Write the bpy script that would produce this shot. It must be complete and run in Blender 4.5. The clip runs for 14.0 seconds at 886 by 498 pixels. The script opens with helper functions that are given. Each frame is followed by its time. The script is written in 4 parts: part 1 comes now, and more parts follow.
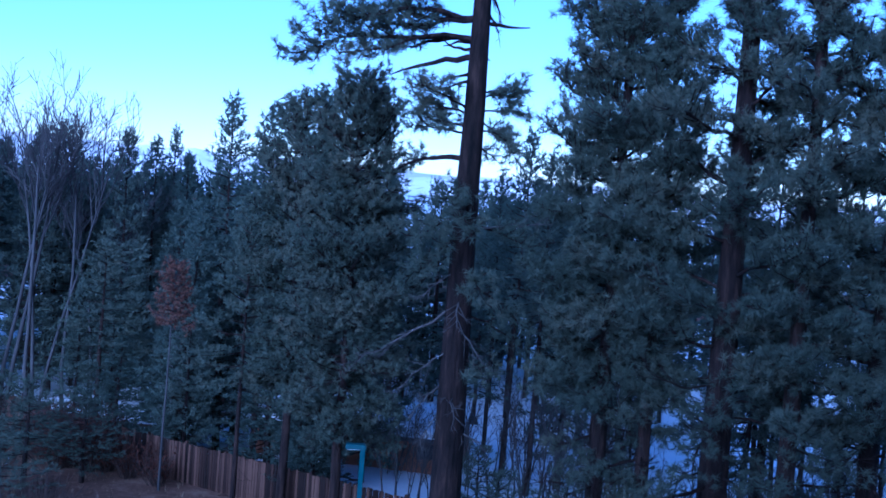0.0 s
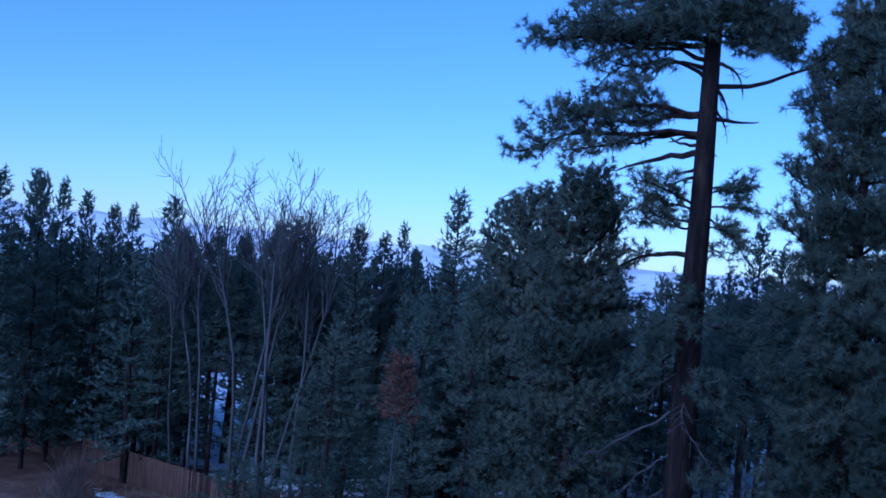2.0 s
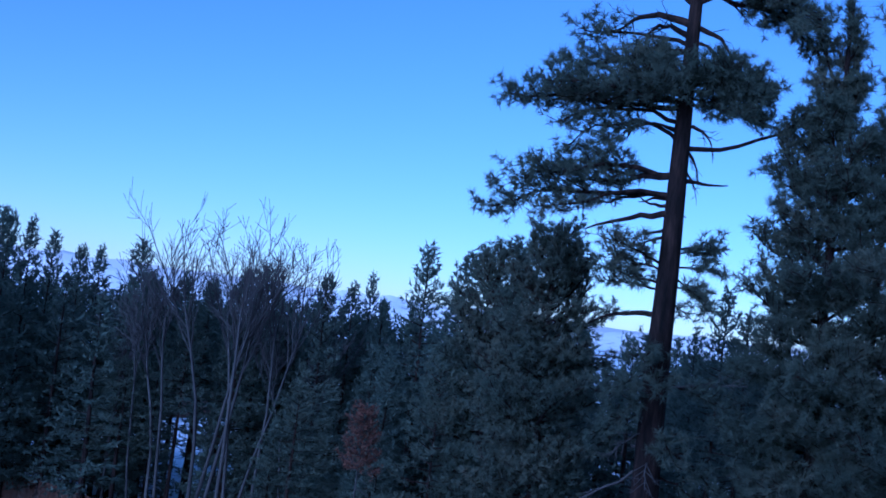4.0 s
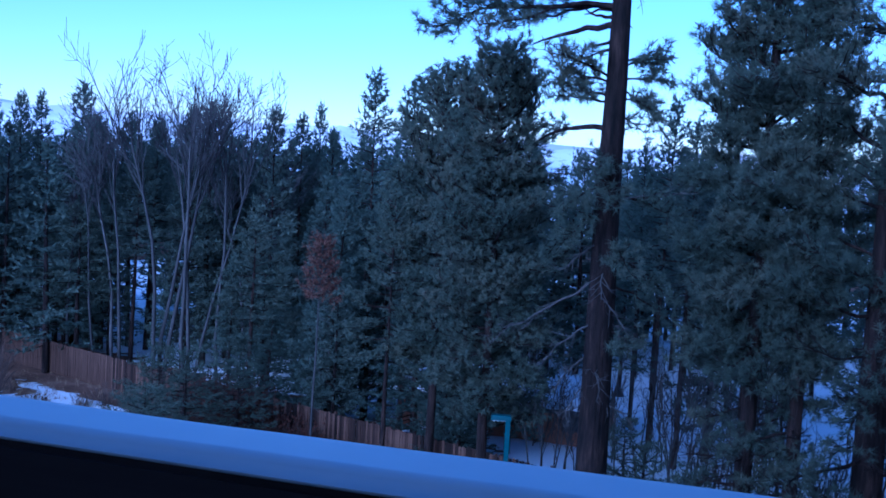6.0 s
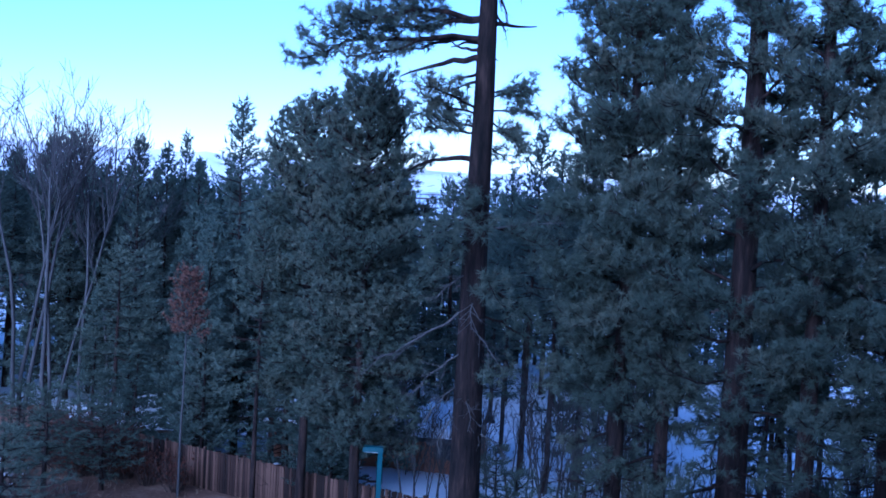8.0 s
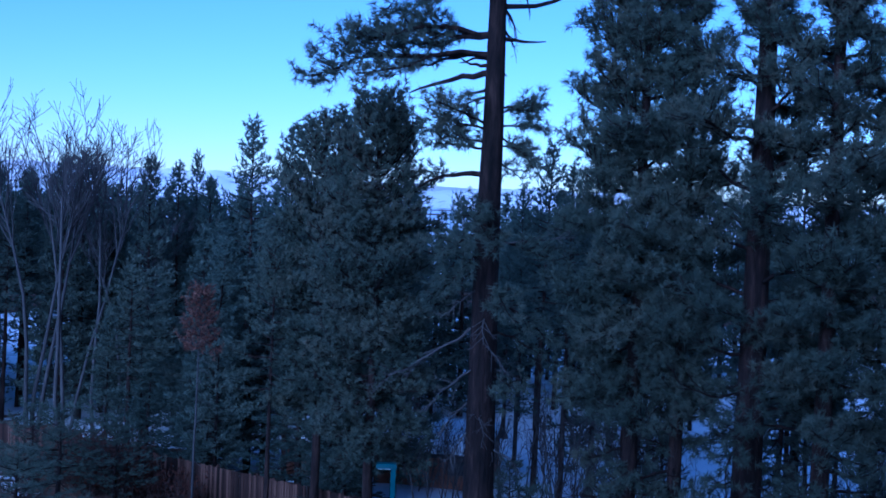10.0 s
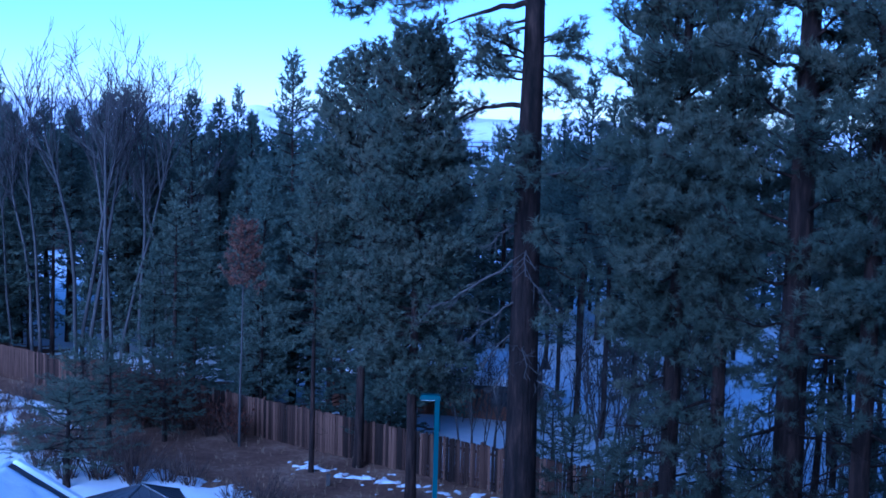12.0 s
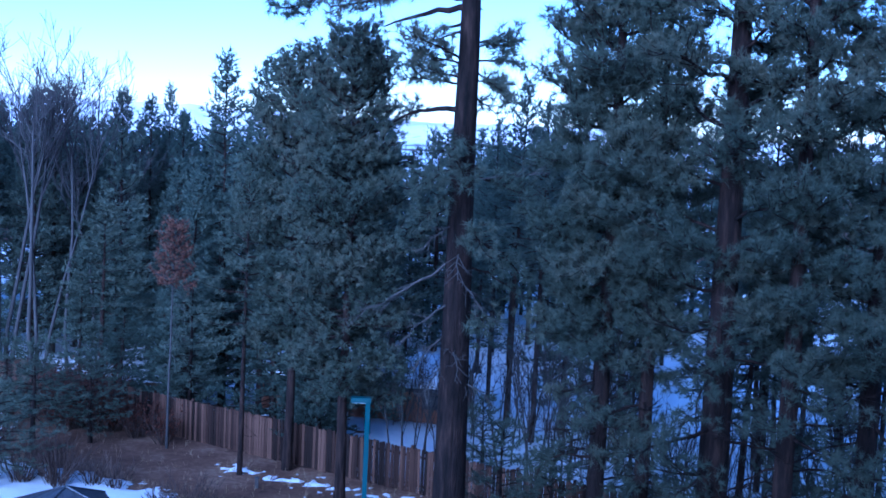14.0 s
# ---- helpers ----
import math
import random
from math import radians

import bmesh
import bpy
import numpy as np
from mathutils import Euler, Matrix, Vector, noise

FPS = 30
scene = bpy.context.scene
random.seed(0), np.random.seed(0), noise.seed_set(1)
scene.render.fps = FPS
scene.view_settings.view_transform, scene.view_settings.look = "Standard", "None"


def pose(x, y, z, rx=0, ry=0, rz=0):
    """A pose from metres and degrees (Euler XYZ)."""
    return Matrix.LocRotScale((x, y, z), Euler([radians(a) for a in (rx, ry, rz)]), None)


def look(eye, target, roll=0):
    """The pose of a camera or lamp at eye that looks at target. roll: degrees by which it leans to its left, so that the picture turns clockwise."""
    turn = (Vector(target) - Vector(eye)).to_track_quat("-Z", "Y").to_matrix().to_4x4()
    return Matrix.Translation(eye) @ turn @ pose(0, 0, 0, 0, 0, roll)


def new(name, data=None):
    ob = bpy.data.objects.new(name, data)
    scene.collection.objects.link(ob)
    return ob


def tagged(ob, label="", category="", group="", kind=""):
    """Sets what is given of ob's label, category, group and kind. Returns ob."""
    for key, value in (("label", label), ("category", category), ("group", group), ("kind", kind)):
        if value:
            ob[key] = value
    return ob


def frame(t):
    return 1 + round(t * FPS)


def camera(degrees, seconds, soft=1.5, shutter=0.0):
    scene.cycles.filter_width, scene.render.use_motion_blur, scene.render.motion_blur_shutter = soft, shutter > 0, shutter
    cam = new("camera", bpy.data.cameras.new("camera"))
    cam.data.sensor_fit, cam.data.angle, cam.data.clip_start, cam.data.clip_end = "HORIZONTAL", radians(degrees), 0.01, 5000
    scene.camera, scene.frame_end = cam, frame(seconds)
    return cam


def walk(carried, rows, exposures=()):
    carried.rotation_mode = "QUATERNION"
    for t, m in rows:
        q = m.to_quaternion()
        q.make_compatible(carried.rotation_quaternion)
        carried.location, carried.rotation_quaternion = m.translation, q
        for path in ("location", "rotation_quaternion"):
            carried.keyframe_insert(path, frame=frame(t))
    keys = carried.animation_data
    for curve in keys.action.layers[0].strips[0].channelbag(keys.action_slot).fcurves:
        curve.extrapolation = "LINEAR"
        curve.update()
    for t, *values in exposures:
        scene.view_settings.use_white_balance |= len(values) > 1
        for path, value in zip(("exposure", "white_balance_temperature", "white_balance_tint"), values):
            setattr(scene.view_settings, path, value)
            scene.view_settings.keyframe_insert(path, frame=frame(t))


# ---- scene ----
cam = camera(40.24, 14.0, soft=1.7)
PATH = [
    (0.0, pose(0, 0, 13.980, 87.22, -4.46, 0.86)),
    (0.5, pose(0, 0, 13.980, 86.58, -4.67, -1.56)),
    (1.0, pose(0, 0, 13.980, 88.05, -4.84, 0.35)),
    (1.5, pose(0, 0, 13.980, 89.88, -3.90, 6.95)),
    (2.0, pose(0, 0, 13.980, 90.92, -4.82, 11.43)),
    (2.2, pose(0, 0, 13.980, 91.20, -5.64, 11.75)),
    (4.3, pose(0, 0, 13.980, 93.80, -7.12, 8.90)),
    (4.5, pose(0, 0, 13.980, 94.02, -8.49, 5.56)),
    (5.0, pose(0, 0, 13.980, 92.68, -7.86, 2.99)),
    (5.5, pose(0, 0, 13.976, 88.63, -4.26, 8.95)),
    (6.0, pose(0, 0, 13.919, 85.51, -3.33, 7.58)),
    (6.5, pose(0, 0, 13.930, 83.36, -1.63, 5.61)),
    (7.0, pose(0, 0, 14.002, 82.19, -1.48, 4.16)),
    (7.5, pose(0, 0, 14.110, 84.87, -4.32, -2.02)),
    (8.0, pose(0, 0, 14.110, 87.05, -3.02, 1.39)),
    (8.5, pose(0, 0, 14.110, 87.31, -1.06, 5.56)),
    (9.0, pose(0, 0, 14.110, 87.46, -1.70, 3.34)),
    (9.2, pose(0, 0, 14.110, 87.82, -2.34, 1.74)),
    (11.3, pose(0, 0, 14.110, 87.01, -2.22, 3.10)),
    (11.5, pose(0, 0, 14.110, 86.16, -2.01, 3.44)),
    (12.0, pose(0, 0, 14.110, 84.51, -1.61, 3.81)),
    (12.5, pose(0, 0, 14.110, 83.40, -1.79, 3.21)),
    (13.0, pose(0, 0, 14.110, 82.88, -2.63, 2.16)),
    (13.5, pose(0, 0, 14.110, 83.36, -3.34, 1.47)),
    (14.0, pose(0, 0, 14.110, 84.77, -2.69, 0.71)),
]
EXPOSURES = [
    (0.0, 0.47, 3900, 28), (0.5, 0.25, 3750, 27), (1.0, 0.42, 4150, 29), (1.5, 0.02, 3950, 27), (2.0, -0.31, 3950, 27), (4.5, -0.28, 3950, 27),
    (5.0, -0.18, 3950, 27), (5.5, -0.01, 3950, 27), (6.0, 0.27, 3850, 27), (6.5, 0.55, 3720, 27), (7.0, 0.87, 3880, 27), (7.5, 0.97, 3950, 27),
    (8.0, 0.67, 4100, 29), (8.5, 0.03, 3880, 28), (9.0, -0.14, 3800, 27), (11.5, 0.10, 3800, 27), (12.0, 0.38, 3740, 27), (12.5, 0.89, 3760, 27),
    (14.0, 0.92, 3950, 27),
]
walk(cam, PATH, EXPOSURES)

# ---- sky and sun: a low sun behind the viewer, spread wide to brighten shaded trees ----
SUN_EL, SUN_AZ = 12.0, 203.0          # azimuth clockwise from the y axis
world = bpy.data.worlds.new("sky")
scene.world = world
world.use_nodes = True
wn = world.node_tree.nodes
sky = wn.new("ShaderNodeTexSky")
sky.sky_type = 'NISHITA'
sky.sun_disc = False
sky.sun_elevation = radians(SUN_EL)
sky.sun_rotation = radians(SUN_AZ)
sky.altitude = 1900
sky.air_density = 1.0
sky.dust_density = 1.0
sky.ozone_density = 1.8
world.node_tree.links.new(sky.outputs[0], wn["Background"].inputs[0])
wn["Background"].inputs[1].default_value = 0.15
sun = new("sun", bpy.data.lights.new("sun", 'SUN'))
sun.data.energy = 4.7
sun.data.angle = radians(60)
sun.data.color = (0.87, 0.96, 1.0)
sa = radians(SUN_AZ)
sdir = Vector((math.sin(sa) * math.cos(radians(SUN_EL)), math.cos(sa) * math.cos(radians(SUN_EL)), math.sin(radians(SUN_EL))))
sun.matrix_world = look(sdir * 400, (0, 0, 0))


# ---- materials ----
def ramp(nt, fac, stops):
    r = nt.nodes.new("ShaderNodeValToRGB")
    el = r.color_ramp.elements
    while len(el) < len(stops):
        el.new(0.5)
    for e, (p, c) in zip(el, stops):
        e.position, e.color = p, (*c, 1)
    nt.links.new(fac, r.inputs[0])
    return r.outputs[0]


def noise_tex(nt, scale, detail=5.0, rough=0.55, vec=None):
    n = nt.nodes.new("ShaderNodeTexNoise")
    n.inputs["Scale"].default_value, n.inputs["Detail"].default_value, n.inputs["Roughness"].default_value = scale, detail, rough
    if vec is not None:
        nt.links.new(vec, n.inputs["Vector"])
    return n.outputs["Fac"]


def coords(nt, stretch=(1, 1, 1), space="Object"):
    c = nt.nodes.new("ShaderNodeTexCoord")
    m = nt.nodes.new("ShaderNodeMapping")
    m.inputs["Scale"].default_value = stretch
    nt.links.new(c.outputs[space], m.inputs["Vector"])
    return m.outputs["Vector"]


def math_node(nt, op, a, b):
    m = nt.nodes.new("ShaderNodeMath")
    m.operation = op
    for i, v in enumerate((a, b)):
        if isinstance(v, (int, float)):
            m.inputs[i].default_value = v
        else:
            nt.links.new(v, m.inputs[i])
    return m.outputs[0]


def surface(name, stops, scale=4.0, fine=30.0, rough=0.7, bump=0.3, dist=0.01, stretch=(1, 1, 1), island=0.0, each=0.0, metal=0.0, thin=0.0):
    """Colour from a broad and a fine noise, varied by piece; the fine one also gives relief."""
    m = bpy.data.materials.new(name)
    m.use_nodes = True
    nt = m.node_tree
    b = nt.nodes["Principled BSDF"]
    v = coords(nt, stretch)
    big, small = noise_tex(nt, scale, vec=v), noise_tex(nt, fine, 6, 0.65, v)
    f = math_node(nt, 'ADD', math_node(nt, 'MULTIPLY', big, 0.6), math_node(nt, 'MULTIPLY', small, 0.4))
    if island:
        g = nt.nodes.new("ShaderNodeNewGeometry")
        f = math_node(nt, 'ADD', f, math_node(nt, 'MULTIPLY', math_node(nt, 'SUBTRACT', g.outputs["Random Per Island"], 0.5), island))
    if each:
        o = nt.nodes.new("ShaderNodeObjectInfo")
        f = math_node(nt, 'ADD', f, math_node(nt, 'MULTIPLY', math_node(nt, 'SUBTRACT', o.outputs["Random"], 0.5), each))
    nt.links.new(ramp(nt, f, stops), b.inputs["Base Color"])
    b.inputs["Roughness"].default_value = rough
    b.inputs["Specular IOR Level"].default_value = 0.15 if rough >= 0.6 else 0.5
    b.inputs["Metallic"].default_value = metal
    if thin:
        tr = nt.nodes.new("ShaderNodeBsdfTranslucent")
        mx = nt.nodes.new("ShaderNodeMixShader")
        mx.inputs[0].default_value = thin
        nt.links.new(b.inputs["Base Color"].links[0].from_socket, tr.inputs[0])
        nt.links.new(b.outputs[0], mx.inputs[1])
        nt.links.new(tr.outputs[0], mx.inputs[2])
        nt.links.new(mx.outputs[0], nt.nodes["Material Output"].inputs[0])
    if bump:
        bn = nt.nodes.new("ShaderNodeBump")
        bn.inputs["Strength"].default_value, bn.inputs["Distance"].default_value = bump, dist
        nt.links.new(small, bn.inputs["Height"])
        nt.links.new(bn.outputs[0], b.inputs["Normal"])
    return m


M_NEEDLE = surface("pine_needles", [(0.25, (0.062, 0.080, 0.058)), (0.55, (0.096, 0.115, 0.082)), (0.8, (0.155, 0.15, 0.098))], 0.35, 3.0, 0.6, 0, each=0.25, island=0.25, thin=0.35)
M_FIR = surface("fir_needles", [(0.25, (0.054, 0.075, 0.060)), (0.55, (0.084, 0.108, 0.083)), (0.8, (0.122, 0.138, 0.10))], 0.35, 3.0, 0.6, 0, each=0.3, island=0.25, thin=0.35)
M_DEADNEEDLE = surface("dead_needles", [(0.25, (0.07, 0.032, 0.022)), (0.55, (0.12, 0.056, 0.036)), (0.8, (0.17, 0.09, 0.056))], 0.6, 5.0, 0.75, 0, island=0.4)
M_BARK = surface("pine_bark", [(0.36, (0.006, 0.005, 0.0045)), (0.5, (0.019, 0.0125, 0.0105)), (0.64, (0.046, 0.028, 0.021))], 2.2, 5.0, 0.95, 1.0, 0.12, (2.4, 2.4, 0.4), each=0.1)
M_DEADWOOD = surface("dead_wood", [(0.3, (0.036, 0.032, 0.030)), (0.55, (0.075, 0.068, 0.062)), (0.75, (0.125, 0.115, 0.105))], 3, 25, 0.85, 0.5, 0.02)
M_PALE = surface("pale_bark", [(0.3, (0.032, 0.030, 0.029)), (0.55, (0.058, 0.054, 0.051)), (0.75, (0.095, 0.09, 0.084))], 1.5, 12, 0.85, 0.5, 0.02, (1, 1, 0.5), each=0.2)
M_TWIGGREY = surface("grey_twigs", [(0.3, (0.026, 0.024, 0.024)), (0.7, (0.07, 0.064, 0.06))], 2, 14, 0.85, 0, island=0.3)
M_TWIG = surface("shrub_twigs", [(0.3, (0.032, 0.022, 0.018)), (0.7, (0.085, 0.058, 0.045))], 3, 20, 0.85, 0, island=0.4)
M_SNOW = surface("snow", [(0.2, (0.76, 0.78, 0.81)), (0.6, (0.86, 0.87, 0.89)), (0.85, (0.90, 0.91, 0.92))], 0.5, 7.0, 0.55, 0.5, 0.04)
M_FILM = surface("fresh_snow_film", [(0.2, (0.80, 0.82, 0.85)), (0.85, (0.88, 0.89, 0.91))], 2.0, 30.0, 0.5, 0.08, 0.003)
M_DIRT = surface("needle_strewn_earth", [(0.32, (0.05, 0.028, 0.019)), (0.5, (0.13, 0.072, 0.046)), (0.68, (0.25, 0.17, 0.115))], 0.4, 3.5, 0.95, 0.8, 0.04)
M_FENCE = surface("cedar_boards", [(0.22, (0.013, 0.008, 0.006)), (0.5, (0.036, 0.019, 0.013)), (0.8, (0.10, 0.055, 0.036))], 1.2, 9.0, 0.85, 0.5, 0.01, (6, 6, 0.5), each=0.75)
M_RUSTLEAF = surface("rust_leaves", [(0.3, (0.045, 0.020, 0.014)), (0.7, (0.12, 0.048, 0.030))], 1.0, 8, 0.85, 0, island=0.5, thin=0.2)
M_GRASS = surface("dry_grass", [(0.3, (0.16, 0.10, 0.06)), (0.7, (0.36, 0.27, 0.17))], 0.8, 6, 0.9, 0, island=0.4, thin=0.3)
M_TEAL = surface("teal_paint", [(0.3, (0.005, 0.040, 0.047)), (0.7, (0.009, 0.062, 0.070))], 2, 30, 0.4, 0.1, 0.002)
M_STAIN = surface("dark_stained_timber", [(0.3, (0.028, 0.021, 0.022)), (0.7, (0.062, 0.046, 0.045))], 1.5, 22, 0.7, 0.3, 0.002, (0.3, 4, 4))
M_SIDING = surface("brown_siding", [(0.3, (0.14, 0.06, 0.036)), (0.7, (0.27, 0.13, 0.08))], 0.8, 12, 0.85, 0.4, 0.01, (0.4, 0.4, 4))
M_SHINGLE = surface("dark_shingles", [(0.3, (0.035, 0.035, 0.04)), (0.7, (0.085, 0.085, 0.09))], 1.2, 18, 0.85, 0.6, 0.01)
M_METALROOF = surface("dark_metal_sheet", [(0.3, (0.05, 0.052, 0.06)), (0.7, (0.10, 0.105, 0.115))], 0.8, 14, 0.45, 0.15, 0.003, metal=0.3)
M_STUCCO = surface("hotel_stucco", [(0.3, (0.34, 0.28, 0.22)), (0.7, (0.46, 0.39, 0.31))], 0.6, 40, 0.9, 0.4, 0.004)
M_GLASS = bpy.data.materials.new("window_glass")
M_GLASS.use_nodes = True
_g = M_GLASS.node_tree.nodes["Principled BSDF"]
_g.inputs["Base Color"].default_value = (0.02, 0.025, 0.03, 1)
_g.inputs["Roughness"].default_value = 0.06
M_LENS = surface("frosted_lens", [(0.3, (0.5, 0.52, 0.5)), (0.7, (0.62, 0.63, 0.6))], 3, 30, 0.4, 0)


def mountain_material():
    m = bpy.data.materials.new("snowy_mountainside")
    m.use_nodes = True
    nt = m.node_tree
    b = nt.nodes["Principled BSDF"]
    v = coords(nt, (1, 1, 2.2))
    f = math_node(nt, 'ADD', math_node(nt, 'MULTIPLY', noise_tex(nt, 0.02, 8, 0.62, v), 0.6), math_node(nt, 'MULTIPLY', noise_tex(nt, 0.09, 6, 0.65, v), 0.4))
    nt.links.new(ramp(nt, f, [(0.35, (0.24, 0.22, 0.21)), (0.40, (0.48, 0.45, 0.43)), (0.455, (0.90, 0.88, 0.86))]), b.inputs["Base Color"])
    b.inputs["Roughness"].default_value = 0.8
    return m


M_MOUNTAIN = mountain_material()
# distance haze is painted in: the ridge's base colour is simply pale
M_HAZERIDGE = surface("haze_painted_ridge", [(0.3, (0.66, 0.64, 0.64)), (0.7, (0.80, 0.78, 0.78))], 0.002, 0.01, 0.95, 0)

rng = np.random.default_rng(7)


# ---- mesh tools ----
def mesh_of(name, verts, faces, mat, smooth=False):
    """One mesh from arrays: verts (n, 3), faces a list of (k, 3) or (k, 4) index arrays."""
    me = bpy.data.meshes.new(name)
    verts = np.asarray(verts, dtype=np.float32)
    loops = np.concatenate([f.ravel() for f in faces]).astype(np.int32)
    sizes = np.concatenate([np.full(len(f), f.shape[1], np.int32) for f in faces])
    starts = np.concatenate([[0], np.cumsum(sizes)[:-1]]).astype(np.int32)
    me.vertices.add(len(verts))
    me.vertices.foreach_set("co", verts.ravel())
    me.loops.add(len(loops))
    me.loops.foreach_set("vertex_index", loops)
    me.polygons.add(len(sizes))
    me.polygons.foreach_set("loop_start", starts)
    me.polygons.foreach_set("use_smooth", np.full(len(sizes), smooth))
    me.update(calc_edges=True)
    me.materials.append(mat)
    return me


class Geo:
    """Gathers arrays for one mesh."""

    def __init__(self):
        self.v, self.f, self.n, self.tubes = [], [], 0, {}

    def add(self, verts, faces):
        self.v.append(verts)
        self.f += [np.asarray(f) + self.n for f in faces]
        self.n += len(verts)

    def tube(self, P, R, n=6):
        """Queues a tube of n sides along the points P with the radii R; mesh() draws them all at once."""
        self.tubes.setdefault((len(P), n), []).append((P, R))

    def draw_tubes(self):
        for (m, n), rows in self.tubes.items():
            P = np.array([p for p, _ in rows], float)
            R = np.array([q for _, q in rows], float)
            T = np.empty_like(P)
            T[:, 1:-1] = P[:, 2:] - P[:, :-2]
            T[:, 0], T[:, -1] = P[:, 1] - P[:, 0], P[:, -1] - P[:, -2]
            T /= np.linalg.norm(T, axis=2)[..., None] + 1e-9
            steep = np.abs(T[:, :1, 2:]) < 0.8
            ref = np.where(steep, np.array([0.0, 0, 1]), np.array([1.0, 0, 0]))
            U = np.cross(T, np.broadcast_to(ref, T.shape))
            U /= np.linalg.norm(U, axis=2)[..., None] + 1e-9
            W = np.cross(T, U)
            a = np.arange(n) * 2 * math.pi / n
            V = P[:, :, None] + R[:, :, None, None] * (np.cos(a)[:, None] * U[:, :, None] + np.sin(a)[:, None] * W[:, :, None])
            i, j = np.meshgrid(np.arange(m - 1), np.arange(n), indexing="ij")
            q = np.stack([i * n + j, i * n + (j + 1) % n, (i + 1) * n + (j + 1) % n, (i + 1) * n + j], -1).reshape(-1, 4)
            q = (q[None] + (np.arange(len(rows)) * m * n)[:, None, None]).reshape(-1, 4)
            self.add(V.reshape(-1, 3), [q])
        self.tubes = {}

    def box(self, c, s, yaw=0.0):
        x, y, z = (d / 2 for d in s)
        V = np.array([(a * x, b * y, d * z) for d in (-1, 1) for b in (-1, 1) for a in (-1, 1)])
        co, si = math.cos(radians(yaw)), math.sin(radians(yaw))
        V = np.stack([V[:, 0] * co - V[:, 1] * si, V[:, 0] * si + V[:, 1] * co, V[:, 2]], 1) + np.array(c)
        self.add(V, [np.array([(0, 2, 3, 1), (4, 5, 7, 6), (0, 1, 5, 4), (2, 6, 7, 3), (0, 4, 6, 2), (1, 3, 7, 5)])])

    def tufts(self, C, A, k, L, w, spread=0.8):
        """Sprays of k needles at the places C along the axes A."""
        C, A = np.repeat(C, k, 0), np.repeat(A, k, 0)
        n = len(C)
        D = A + spread * rng.normal(size=(n, 3))
        D /= np.linalg.norm(D, axis=1)[:, None] + 1e-9
        S = np.cross(D, rng.normal(size=(n, 3)))
        S /= np.linalg.norm(S, axis=1)[:, None] + 1e-9
        base = C + A * (rng.uniform(-0.6, 0.3, (n, 1)) * L)
        ln = L * rng.uniform(0.65, 1.15, (n, 1))
        V = np.stack([base + S * w / 2, base - S * w / 2, base + D * ln], 1).reshape(-1, 3)
        self.add(V, [np.arange(3 * n).reshape(-1, 3)])

    def brushes(self, C, A, k, L, w):
        """Round sprays of k long needles that stand out all about the shoot's axis."""
        C, A = np.repeat(C, k, 0), np.repeat(A, k, 0)
        n = len(C)
        R = np.cross(A, rng.normal(size=(n, 3)))
        R /= np.linalg.norm(R, axis=1)[:, None] + 1e-9
        D = R + A * rng.uniform(-0.25, 1.5, (n, 1))
        D /= np.linalg.norm(D, axis=1)[:, None] + 1e-9
        S = np.cross(D, rng.normal(size=(n, 3)))
        S /= np.linalg.norm(S, axis=1)[:, None] + 1e-9
        base = C + A * (rng.uniform(-0.3, 0.2, (n, 1)) * L)
        V = np.stack([base + S * w / 2, base - S * w / 2, base + D * L * rng.uniform(0.7, 1.12, (n, 1))], 1).reshape(-1, 3)
        self.add(V, [np.arange(3 * n).reshape(-1, 3)])

    def mesh(self, name, mat, smooth=False):
        self.draw_tubes()
        return mesh_of(name, np.concatenate(self.v), self.f, mat, smooth)


def part(name, data, parent, label=""):
    ob = new(name, data)
    ob.parent = parent
    return tagged(ob, label) if label else ob


def thing(name, x=0, y=0, z=0, yaw=0, **tags):
    ob = new(name)
    ob.matrix_basis = pose(x, y, z, 0, 0, yaw)
    return tagged(ob, **tags)


def unit(v):
    return v / (np.linalg.norm(v) + 1e-9)


# ---- trees ----
def limb_path(start, az, length, rise0, rise1, m=9, wob=0.06):
    """A limb's centre line: it leaves at rise0 degrees and ends at rise1."""
    P = [np.array(start, float)]
    a = az
    for i in range(m - 1):
        e = radians(rise0 + (rise1 - rise0) * i / (m - 2))
        a += rng.normal(0, wob)
        e += rng.normal(0, wob)
        P.append(P[-1] + np.array([math.cos(a) * math.cos(e), math.sin(a) * math.cos(e), math.sin(e)]) * length / (m - 1))
    return np.array(P)


def at_path(P, s):
    f = s * (len(P) - 1)
    i = min(int(f), len(P) - 2)
    return P[i] + (P[i + 1] - P[i]) * (f - i), unit(P[i + 1] - P[i])


